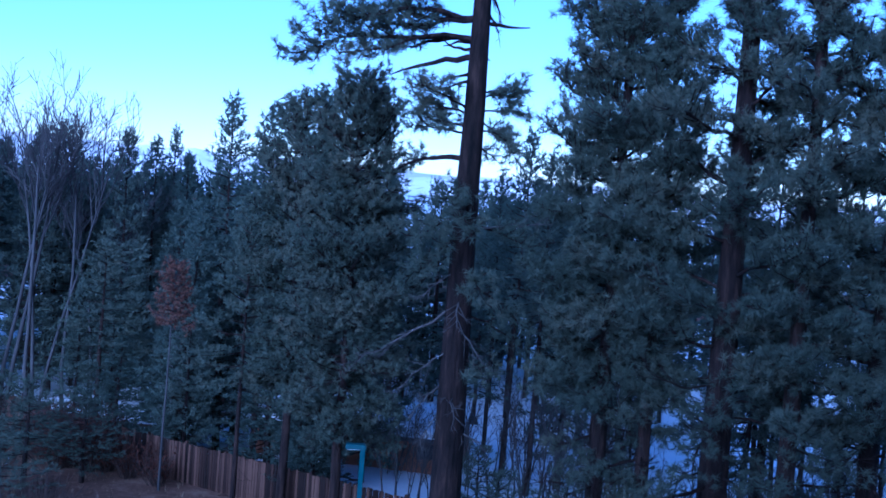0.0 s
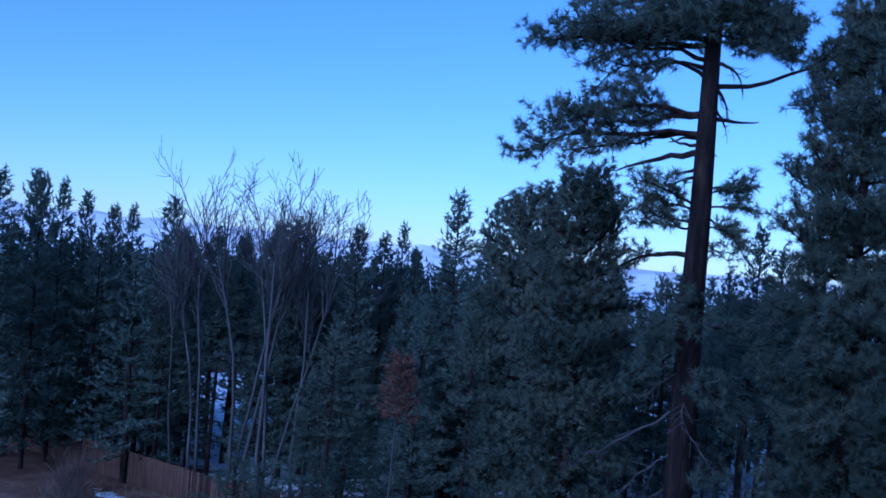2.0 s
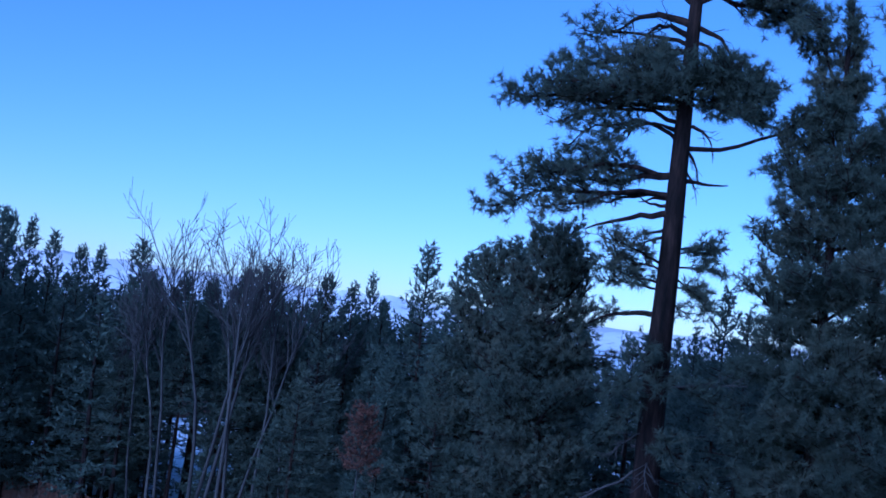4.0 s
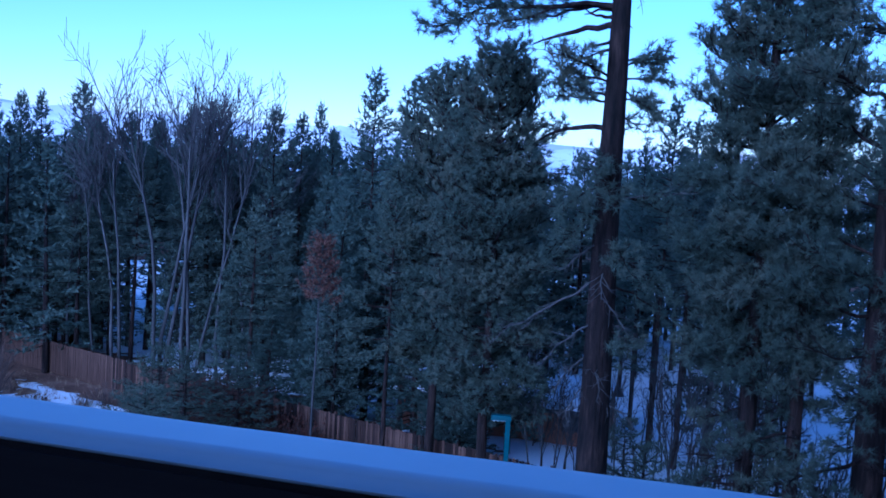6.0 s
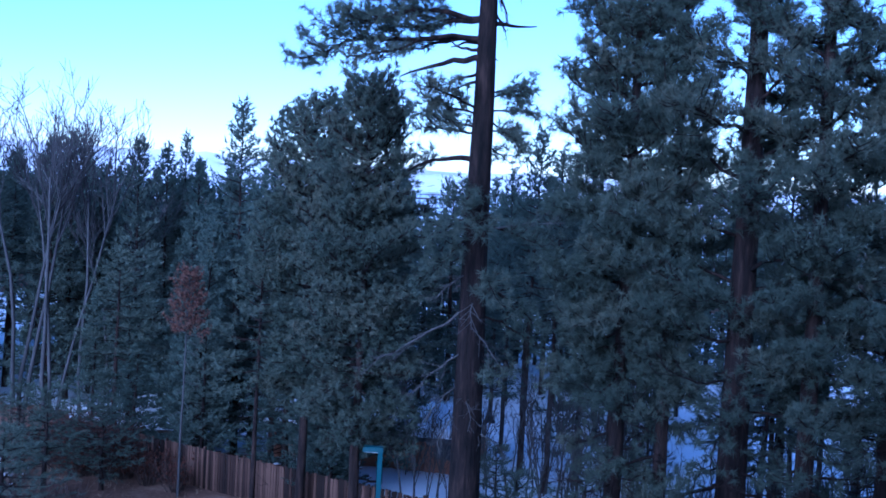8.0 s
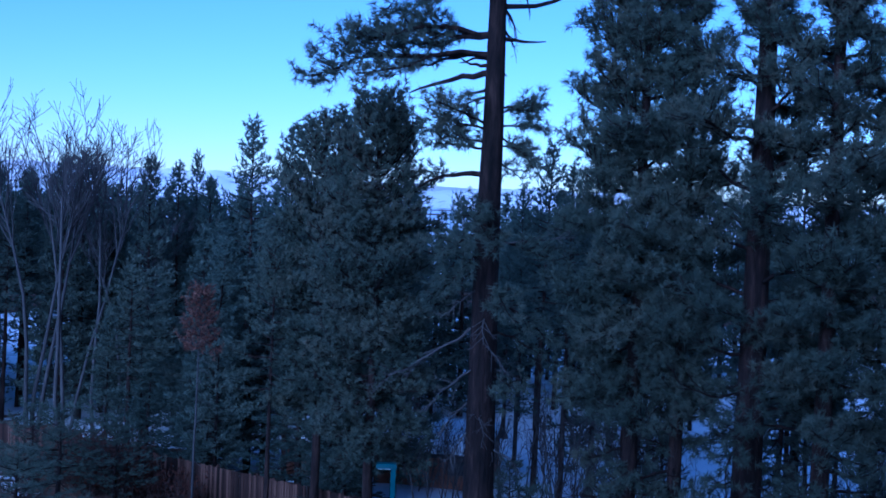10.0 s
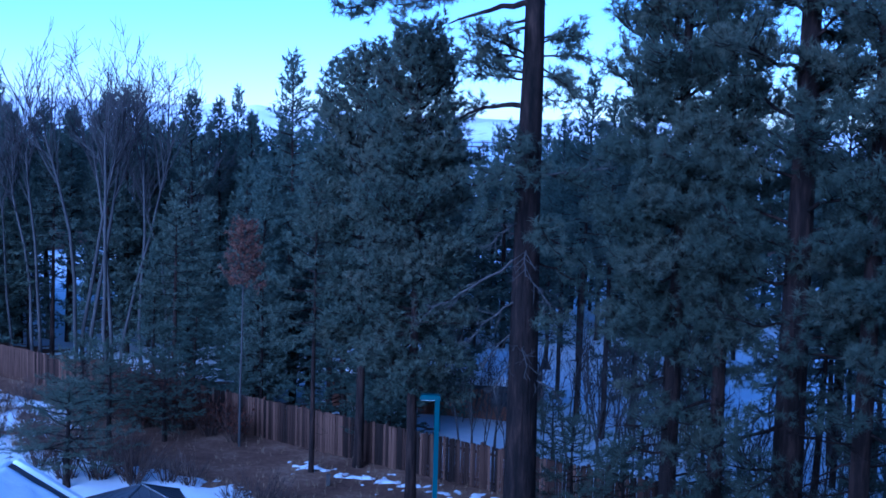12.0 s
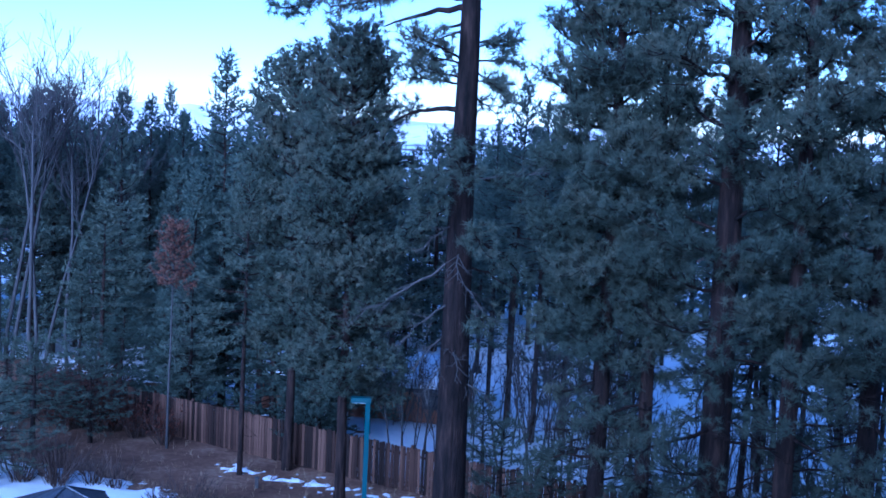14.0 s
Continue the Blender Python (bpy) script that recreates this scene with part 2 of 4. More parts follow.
def branch(wood, start, az, length, rise0, rise1, r0, subs, bare=0.35, step=0.17, up=0.35, wob=0.06, flat=0.3, fine=0, coarse=False):
    """One limb with its side shoots, drawn into wood. Returns places and axes for the needle sprays."""
    P = limb_path(start, az, length, rise0, rise1, 4 if coarse else 9, wob)
    wood.tube(P, np.linspace(r0, max(0.012, r0 * 0.2), len(P)), 3 if coarse else 6)
    C, A = [], []
    for i in range(subs):
        s = bare + (1 - bare) * (i + rng.uniform(0, 1)) / max(subs, 1)
        p, d = at_path(P, min(s, 0.99))
        side = 1 if i % 2 else -1
        turn = side * radians(rng.uniform(25, 70))
        dd = np.array([d[0] * math.cos(turn) - d[1] * math.sin(turn), d[0] * math.sin(turn) + d[1] * math.cos(turn), d[2] + rng.normal(0.1, flat)])
        dd = unit(dd)
        L = length * rng.uniform(0.16, 0.36) * (1.25 - 0.75 * s) + 0.25
        e = unit(dd + np.array([0, 0, up]))
        Q = np.array([p, p + dd * L * 0.5, p + dd * L * 0.5 + e * L * 0.5])
        if not coarse:
            wood.tube(Q, [max(0.014, r0 * 0.25), 0.014, 0.008], 3)
        for u in (rng.uniform(0.3, 0.95, fine) if fine else ()):
            q = Q[0] + (Q[1] - Q[0]) * u * 2 if u < 0.5 else Q[1] + (Q[2] - Q[1]) * (u * 2 - 1)
            t = unit(dd + rng.normal(0, 0.6, 3))
            ln = rng.uniform(0.15, 0.4)
            wood.tube(np.array([q, q + unit(t + np.array([0, 0, 0.4])) * ln]), [0.011, 0.006], 3)
            C.append(q + unit(t + np.array([0, 0, 0.4])) * ln)
            A.append(unit(t + np.array([0, 0, 0.5])))
        for u in np.arange(0.35, 1.01, step / max(L, 0.3)):
            q = Q[0] + (Q[1] - Q[0]) * u * 2 if u < 0.5 else Q[1] + (Q[2] - Q[1]) * (u * 2 - 1)
            C.append(q + rng.normal(0, 0.07, 3))
            A.append(unit((dd if u < 0.5 else e) + rng.normal(0, 0.35, 3)))
    if subs:
        for s in np.arange(max(bare, 0.55), 1.0, step / length * 1.2):
            p, d = at_path(P, s)
            C.append(p + rng.normal(0, 0.05, 3))
            A.append(unit(d + rng.normal(0, 0.4, 3) + np.array([0, 0, 0.3])))
    return np.array(C).reshape(-1, 3), np.array(A).reshape(-1, 3)


def trunk_path(H, lean=(0, 0), wob=0.02, m=14):
    z = np.linspace(-0.3, H, m)
    x = lean[0] * z / H + np.cumsum(rng.normal(0, wob, m)) * (z > 1)
    y = lean[1] * z / H + np.cumsum(rng.normal(0, wob, m)) * (z > 1)
    return np.stack([x, y, z], 1)


def trunk_at(P, z):
    return np.array([np.interp(z, P[:, 2], P[:, i]) for i in range(3)])


def big_pine(x, y, H, r0, limbs, label, lean=(0, 0), k=26, L=0.29, w=0.024, group="tall pines beside the fence", gray=False):
    """A tall pine, limb by limb. limbs: (height, azimuth, length, rise0, rise1, shoots, bare share)."""
    root = thing("pine_tree", x, y, 0, label=label, category="tree", group=group)
    P = trunk_path(H, lean)
    g = Geo()
    R = r0 * (1 - 0.82 * (np.clip(P[:, 2], 0, None) / H) ** 1.15)
    R[0] *= 1.25
    g.tube(P, R, 14)
    part("trunk", g.mesh("trunk", M_BARK, True), root, "furrowed reddish-brown bark")
    for z, az, length, e0, e1, subs, bare in limbs:
        wood = Geo()
        rl = (0.045 + 0.03 * length) if subs <= 0 and z > 13 else (0.022 + 0.014 * length if subs <= 0 else 0.024 + 0.0145 * length)
        dead = subs <= 0
        C, A = branch(wood, trunk_at(P, z), radians(az), length, e0, e1, rl * (0.75 if dead and z < 13 else 1), int(abs(subs) * 1.75), bare * 0.8, step=0.5, fine=2, flat=0.3, up=0.0 if dead else 0.6, wob=0.15)
        lo = part("limb", wood.mesh("limb", M_DEADWOOD if dead and z < 13 and gray else M_BARK, True), root, "bare dead limb" if dead else "")
        if len(C) and not dead:
            f = Geo()
            f.brushes(C, A, k, L, w)
            part("needles", f.mesh("needles", M_NEEDLE), lo, "dark green needle sprays")
    return root


def crown_limbs(z0, z1, n, reach, seed, e_low=-12, e_high=35, subs=3.4, bare=0.3, shape=0.55, lo=0.5):
    """Limbs spread up a crown; reach is the longest, near the shape share of its height."""
    r = np.random.default_rng(seed)
    out = []
    for i in range(n):
        u = (i + r.uniform(0, 0.8)) / n
        ln = reach * (1 - abs(u - shape) / max(shape, 1 - shape) * (1 - lo)) * r.uniform(0.7, 1.08)
        if u > 0.8:
            ln *= 1 - (u - 0.8) * 2.6
        e = e_low + (e_high - e_low) * u + r.normal(0, 7)
        out.append((z0 + (z1 - z0) * u, i * 137.5 + r.uniform(-25, 25), max(ln, 0.6), e, e + r.uniform(-8, 28), int(max(ln, 0.8) * subs) + 2, bare))
    return out


def low_limbs(z0, z1, n, reach, seed):
    """Crooked, thinly needled limbs under the crown."""
    r = np.random.default_rng(seed)
    return [(z0 + (z1 - z0) * (i + r.uniform()) / n, r.uniform(0, 360), reach * r.uniform(0.4, 1.0), r.uniform(-25, 15), r.uniform(-45, 35), int(r.choice([-4, -5, 3, 5, 7])), 0.4) for i in range(n)]


def conifer_meshes(H, r0, base, reach, n, k, L, w, needle, sharp=1.0, subs=2.6, step=0.2, seed=0, e_low=-15, e_high=40):
    """Trunk mesh and crown mesh of a cone-crowned tree that stands in the wood behind."""
    r = np.random.default_rng(seed)
    P = trunk_path(H, (r.normal(0, 0.25), r.normal(0, 0.25)), 0.015, 10)
    g, f = Geo(), Geo()
    g.tube(P, r0 * (1 - 0.93 * np.clip(P[:, 2], 0, None) / H), 8)
    for z in np.arange(1.2, base, 0.55):
        branch(g, trunk_at(P, z), r.uniform(0, 6.3), r.uniform(0.5, 1.5), r.uniform(-35, 5), r.uniform(-40, 0), 0.02, 0, coarse=True)
    CC, AA = [], []
    for i in range(n):
        u = (i + r.uniform(0, 0.7)) / n
        ln = (reach * (1 - u) ** sharp * r.uniform(0.65, 1.12) + 0.22) * (0.75 + 0.25 * min(1, u * 6))
        e = e_low + (e_high - e_low) * u + r.normal(0, 6)
        C, A = branch(g, trunk_at(P, base + (H - base) * u), i * 2.4 + r.uniform(-0.4, 0.4), ln, e, e + r.uniform(-5, 25), 0.02 + 0.012 * ln, int(ln * subs) + 2, 0.2, step, coarse=True)
        CC.append(C)
        AA.append(A)
    top = trunk_at(P, H)
    m = 10
    CC.append(top - np.stack([np.zeros(m), np.zeros(m), np.linspace(0, 1.0, m)], 1))
    AA.append(np.tile([0, 0, 1.0], (m, 1)))
    f.tufts(np.concatenate(CC), np.concatenate(AA), k, L, w, 0.7)
    return g.mesh("trunk", M_BARK, True), f.mesh("crown", needle)


def conifer(meshes, x, y, yaw, s, sx, label, group):
    root = new("conifer_tree")
    root.matrix_basis = pose(x, y, 0, 0, 0, yaw) @ Matrix.Diagonal((sx, sx, s, 1))
    tagged(root, label, "tree", group)
    part("trunk", meshes[0], root)
    part("crown", meshes[1], root)
    return root


CAM_Z = 14.1


def spot(az, d):
    """Plan place at az degrees (clockwise from the y axis) and d metres from the balcony."""
    return d * math.sin(radians(az)), d * math.cos(radians(az))


# ---- ground ----
FA, FB = np.array([-48.0, 76.5]), np.array([22.0, 32.5])      # the fence line in plan
FT = unit(FB - FA)
FN = np.array([-FT[1], FT[0]])                                # towards the wood


def beyond(x, y):
    return (x - FA[0]) * FN[0] + (y - FA[1]) * FN[1]


def fbm(x, y, s, seed=0.0, octaves=4):
    out = np.zeros_like(x)
    for i in range(len(x)):
        out[i] = noise.fractal(Vector((x[i] * s + seed, y[i] * s - seed, seed)), 1.0, 2.0, octaves)
    return out


def grid(xs, ys):
    X, Y = np.meshgrid(xs, ys, indexing="ij")
    a, b = len(xs), len(ys)
    i, j = np.meshgrid(np.arange(a - 1), np.arange(b - 1), indexing="ij")
    q = np.stack([i * b + j, (i + 1) * b + j, (i + 1) * b + j + 1, i * b + j + 1], -1).reshape(-1, 4)
    return X.ravel(), Y.ravel(), q


def build_ground():
    xs = np.concatenate([[-4800, -2400, -1000, -400, -200], np.linspace(-110, 90, 101), [180, 400, 1000, 2400, 4800]])
    ys = np.concatenate([[-4800, -2400, -1000, -500], np.linspace(-300, -40, 14), np.linspace(-20, 140, 81), [200, 300, 500, 1000, 2000, 3500, 4900]])
    X, Y, q = grid(xs, ys)
    Z = 0.10 * fbm(X, Y, 0.12, 3.0) * (np.abs(X) < 100) * (np.abs(Y) < 150)
    ob = new("ground", mesh_of("ground", np.stack([X, Y, Z], 1), [q], M_DIRT, True))
    tagged(ob, "brown bare earth strewn with pine needles and dry grass", "ground", kind="structure")


def snow_depth(X, Y):
    """Signed cover of the snow: positive where it lies."""
    n1, n2, n3 = fbm(X, Y, 0.35, 11.0), fbm(X, Y, 1.3, 5.0), fbm(X, Y, 2.6, 8.0, 2)
    b = beyond(X, Y)
    wood_side = np.where(X < -3.6, np.clip((b - 6.5) * 0.12, -0.42, 0.55), 0.35)
    line = 47.3 - 0.54 * (X + 14.3) - Y
    line = np.where(X > -1, line - (X + 1) * 0.9, line)
    yard = np.clip(line * 0.35, -0.7, 0.6)
    left = np.clip((-20.6 - X) * 0.25, -0.6, np.clip((X + 31) * 0.25, -0.6, 0.06)) * (b < -2.2) - 0.5 * (b >= -2.2)
    streak = 0.0 + 0.75 * n3 - np.abs(Y - (48.9 - 0.46 * (X + 8.3))) * 0.5 - np.clip(np.abs(X + 4.2) - 4.6, 0, 9) * 0.5
    inside = np.maximum(np.maximum(yard, left), streak)
    s = np.where(b > 0.2, wood_side, inside)
    return s + n1 * 0.24 + n2 * 0.22 + n3 * 0.16 + fbm(X, Y, 5.5, 2.0, 2) * 0.12


def build_snow():
    def sheet(name, xs, ys, hole, label):
        X, Y, q = grid(xs, ys)
        sd = snow_depth(X, Y)
        Z = 0.10 * fbm(X, Y, 0.12, 3.0) + np.clip(sd, -0.35, 0.5) * 0.18 + 0.03 * fbm(X, Y, 0.9, 21.0)
        keep = (sd[q] > -0.3).any(1)
        if hole:
            cx, cy = X[q].mean(1), Y[q].mean(1)
            keep &= ~((cx > hole[0]) & (cx < hole[1]) & (cy > hole[2]) & (cy < hole[3]))
        ob = new(name, mesh_of(name, np.stack([X, Y, Z], 1), [q[keep]], M_SNOW, True))
        tagged(ob, label, "snow", kind="stuff")

    sheet("garden_snow", np.arange(-26.4, 2.41, 0.14), np.arange(38.0, 60.01, 0.14), None, "patchy settled snow with ragged edges on the garden")
    sheet("snow_cover", np.arange(-52, 42.01, 0.4), np.arange(14, 110.01, 0.4), (-26.4, 2.4, 38.0, 60.0), "patchy settled snow on the wood floor")
    # the open snowfields past the garden, up to the mountains
    xs = np.concatenate([np.linspace(-3800, -150, 30), np.linspace(-110, 110, 23), np.linspace(150, 3800, 30)])
    ys = np.concatenate([np.linspace(110, 400, 30), np.linspace(450, 4700, 40)])
    X, Y, q = grid(xs, ys)
    Z = 0.10 + 0.5 * fbm(X, Y, 0.01, 2.0) * np.clip((Y - 110) / 60, 0, 1)
    ob = new("snowfield", mesh_of("snowfield", np.stack([X, Y, Z], 1), [q], M_SNOW, True))
    tagged(ob, "open snowfield in the valley beyond the trees", "snow", kind="structure")


build_ground()
build_snow()


def build_ridge(name, y0, depth, x0, x1, crest, mat, label, nx=160, ny=26):
    """A range of hills: crest(x) in metres at the middle of its depth."""
    X, Y, q = grid(np.linspace(x0, x1, nx), np.linspace(y0 - depth / 2, y0 + depth / 2, ny))
    v = (Y - y0) / (depth / 2)
    c = np.array([crest(x) for x in X])
    ruff = fbm(X, Y, 6.0 / depth, 4.0, 7)
    Z = c * np.clip(1 - np.abs(v) ** 1.3, 0, 1) + ruff * c * 0.22 * np.clip(1.4 * (1 - np.abs(v)), 0, 1) - 1.0
    ob = new(name, mesh_of(name, np.stack([X, Y, Z], 1), [q], mat, True))
    tagged(ob, label, "mountain", kind="structure")


build_ridge("mountain_range", 3000, 520, -2800, 1900, lambda x: 60 - 10 * (x + 1600) / 1600 + 7 * math.sin(x / 140) + 5 * math.sin(x / 61 + 1), M_MOUNTAIN,
            "snow-streaked mountainside lit by low warm sun", 260, 40)
# ridge shape standing in for the pale haze and cloud band above the mountains
build_ridge("haze_band_ridge", 4350, 700, -3800, 2600, lambda x: 112 - 40 * (x + 2000) / 2000 + 5 * math.sin(x / 500), M_HAZERIDGE, "pale hazy ridge in the distance", 90, 14)
build_ridge("rear_hill", -1200, 700, -2600, 2600, lambda x: 60, M_DIRT, "low wooded hill on the hotel side of the valley", 40, 14)

# ---- tall pines in the garden ----
big_pine(*spot(0.36, 39.0), 31.0, 0.57, [
    # height, azimuth, length, rise0, rise1, shoots, bare share
    # the lowest living limbs: a thick low arm and two round pads over it
    (14.95, 183, 2.5, 16, -32, 0, 0.5), (15.5, 20, 1.2, -10, -35, 3, 0.3), (16.0, 350, 1.5, -5, -45, 8, 0.3),
    (16.1, 176, 2.3, 12, 8, 10, 0.25), (16.6, 196, 2.2, 18, 14, 9, 0.25), (16.4, 165, 2.0, 10, 10, 8, 0.25), (15.9, 186, 2.0, 0, 10, 8, 0.25),
    (16.5, 8, 1.6, 12, 0, 6, 0.4), (17.0, 340, 1.5, 22, -10, 6, 0.4), (16.2, 15, 1.5, 0, -35, 5, 0.4), (16.9, 355, 1.4, 24, -10, 5, 0.4),
    # dead stubs
    (17.5, 180, 1.1, -12, -6, 0, 0.5), (17.85, 178, 1.15, -14, 2, 0, 0.5), (18.2, 181, 2.9, -8, -28, 0, 0.5), (18.55, 190, 1.3, -14, 26, 0, 0.5), (18.75, 172, 1.2, -4, -10, 0, 0.5),
    (19.35, 2, 1.6, -8, 6, 0, 0.5), (18.5, 4, 0.5, -40, -30, 0, 0.5),
    # the long drooping limb and the flat pad above it
    (18.85, 182, 6.0, 0, -24, 20, 0.55), (18.8, 190, 4.6, 0, -16, 7, 0.65), (18.9, 172, 3.6, 0, -12, 6, 0.45),
    (19.5, 180, 5.1, 0, -12, 22, 0.3), (19.5, 192, 4.4, -2, -6, 15, 0.3), (19.6, 170, 3.8, 0, -8, 13, 0.25),
    # the bent bare arm that ends in a tuft, and its hanging twigs
    (20.4, 355, 4.9, 2, 40, 14, 0.72), (20.5, 8, 1.1, -30, -70, -3, 0.3), (21.1, 5, 1.3, 10, -75, -3, 0.4), (19.9, 10, 1.0, -50, -60, -3, 0.4),
    # hooked shoots under the great pad
    (20.5, 182, 4.0, 36, -44, 9, 0.55), (20.8, 165, 3.0, 26, -48, 6, 0.5), (20.9, 196, 2.6, 24, -44, 5, 0.5), (21.2, 186, 4.2, 18, -26, 6, 0.65),
    # the great flat pad
    (21.7, 181, 5.6, 2, -8, 30, 0.12), (21.8, 196, 4.6, 2, -6, 20, 0.12), (21.9, 166, 4.6, 2, -8, 20, 0.12), (22.1, 184, 3.8, 6, -8, 12, 0.15),
    (22.0, 262, 2.2, 5, 0, 20, 0.05), (22.5, 285, 2.2, 10, -5, 20, 0.05), (22.2, 240, 2.6, 8, 0, 20, 0.08), (22.8, 95, 2.0, 10, 0, 12, 0.1), (22.6, 215, 2.6, 14, 0, 20, 0.08),
    (22.0, 5, 2.6, 6, -22, 24, 0.1), (22.4, 340, 2.6, 8, -26, 24, 0.1), (22.6, 30, 2.5, 14, -15, 20, 0.1), (22.8, 8, 2.8, 16, -28, 24, 0.12), (22.2, 320, 2.2, 6, -12, 20, 0.08), (21.8, 0, 2.4, -2, -24, 18, 0.2),
    # open limbs above it, bare half-way out
    (23.5, 179, 4.4, 2, -10, 12, 0.6), (23.7, 192, 3.8, 2, -8, 8, 0.6), (23.5, 168, 1.4, 20, -10, 6, 0.3), (24.0, 186, 2.2, 30, -40, -5, 0.3), (24.4, 176, 3.4, 20, -20, -6, 0.4),
    (25.0, 180, 4.4, 22, -6, 18, 0.45), (25.3, 170, 4.0, 20, -4, 14, 0.45), (25.2, 198, 3.6, 20, 0, 12, 0.4),
    (25.3, 4, 5.4, 8, -40, 34, 0.25), (25.1, 352, 4.4, 6, -44, 22, 0.3), (25.4, 18, 3.6, 10, -30, 16, 0.3), (24.3, 10, 2.0, -10, -70, -5, 0.3), (23.8, 350, 1.2, 5, -60, -4, 0.3),
    # grey dead limbs down the long trunk
    (10.2, 181, 3.9, -28, -40, -7, 0.4), (9.0, 195, 2.4, -30, -48, -6, 0.4), (8.0, 172, 2.0, -30, -50, -6, 0.3), (12.9, 2, 3.0, -4, 14, -3, 0.5), (7.0, 190, 1.6, -30, -55, -5, 0.3), (6.4, 350, 1.5, -15, -40, -4, 0.3), (11.4, 210, 1.6, -10, -40, -4, 0.4),
    (10.0, 20, 2.2, -10, -30, 4, 0.5), (8.6, 340, 2.0, -5, -25, 4, 0.5), (13.6, 285, 1.8, -15, -40, 7, 0.3), (12.6, 250, 2.0, -18, -42, 7, 0.3), (11.6, 300, 1.9, -15, -40, 7, 0.35), (13.2, 200, 2.2, -8, -30, 8, 0.3),
    (10.6, 268, 1.6, -25, -50, -5, 0.3), (13.0, 350, 2.4, -8, -28, 8, 0.3), (9.6, 310, 1.7, -20, -50, -5, 0.3), (14.3, 270, 1.6, -10, -35, 7, 0.3), (11.0, 5, 2.4, -10, -35, 6, 0.4), (12.0, 175, 2.0, -15, -40, 6, 0.4), (7.6, 280, 1.3, -25, -55, -4, 0.3),
] + crown_limbs(25.6, 30.6, 16, 3.6, 5, 10, 50, 4.6), "tall pine with a long bare trunk and windswept layered limbs", gray=True)

big_pine(*spot(7.3, 39.5), 25.6, 0.30, low_limbs(2.2, 8.6, 20, 2.8, 13) + crown_limbs(8.2, 22.6, 88, 2.95, 12, -16, 36, 5.8, 0.12, 0.35, 0.66) + [(22.6, 40, 1.6, 60, 80, 8, 0.2), (22.8, 175, 2.2, 45, 75, 9, 0.4), (23.6, 0, 0.7, 50, 70, 5, 0.1), (23.2, 120, 0.8, 50, 70, 5, 0.1), (24.0, 240, 0.6, 55, 75, 5, 0.1), (24.4, 60, 0.6, 60, 75, 5, 0.1), (24.9, 180, 0.6, 60, 80, 5, 0.1)],
         "dense dark pine with a pointed leader")
big_pine(*spot(9.5, 39.0), 22.0, 0.27, low_limbs(2.0, 8, 18, 2.8, 23) + crown_limbs(6.8, 21.6, 42, 2.4, 22, -15, 38, 5.6, 0.15, 0.5), "slim pine crowded between larger ones")
big_pine(*spot(12.85, 38.3), 31.0, 0.52, low_limbs(2.2, 9, 24, 3.8, 33) + crown_limbs(8.0, 30.0, 56, 3.8, 32, 4, 46, 4.2, 0.35, 0.45, 0.75), "large pine with a stout straight trunk and rising limbs")
big_pine(*spot(16.0, 37.5), 30.0, 0.32, low_limbs(1.8, 8, 20, 3.2, 43) + crown_limbs(7.6, 29.0, 66, 3.3, 42, -14, 42, 5.2, 0.15, 0.5, 0.75), "tall dark pine with drooping lower limbs")
big_pine(*spot(19.6, 38.5), 27.0, 0.34, low_limbs(1.8, 7.5, 18, 3.2, 53) + crown_limbs(7.0, 26.5, 64, 3.6, 52, -14, 42, 5.0, 0.15, 0.5, 0.75), "tall dark pine with drooping lower limbs")
big_pine(*spot(-4.9, 45.0), 18.2, 0.21, crown_limbs(4.6, 17.5, 96, 2.7, 62, -14, 34, 6.0, 0.12, 0.45, 0.82), "bushy round-crowned pine in front of the fence", k=18, L=0.22, w=0.032)
big_pine(*spot(-7.5, 50.0), 17.6, 0.2, crown_limbs(5.0, 17.0, 72, 2.5, 72, -14, 34, 6.0, 0.12, 0.45, 0.8), "bushy pine standing close behind the fence", k=18, L=0.22, w=0.034)

# ---- the wood behind the fence ----
FIRS = [conifer_meshes(16.0, 0.19, 1.6, 2.7, 96, 6, 0.30, 0.085, M_FIR, 0.68, 3.0, seed=s) for s in (1, 2, 3)]
SLIM = [conifer_meshes(16.0, 0.16, 8.0, 2.2, 72, 7, 0.24, 0.065, M_FIR, 0.95, 3.2, seed=s) for s in (4, 5)]
OPEN = [conifer_meshes(16.0, 0.17, 6.8, 2.8, 46, 8, 0.28, 0.055, M_NEEDLE, 0.5, 2.8, seed=s) for s in (6, 7, 8)]
FAR_FIRS = [conifer_meshes(16.0, 0.19, 1.6, 2.5, 56, 5, 0.38, 0.13, M_FIR, 0.7, 2.2, 0.3, seed=s) for s in (11, 12)]


def snow_gap(az, d):
    """Clearings in the wood, where the snow shows between the stems."""
    return d < 78 and (-19.2 < az < -17.9 or -15.1 < az < -13.6 or -9.7 < az < -8.4) or d < 100 and 2.2 < az < 4.8


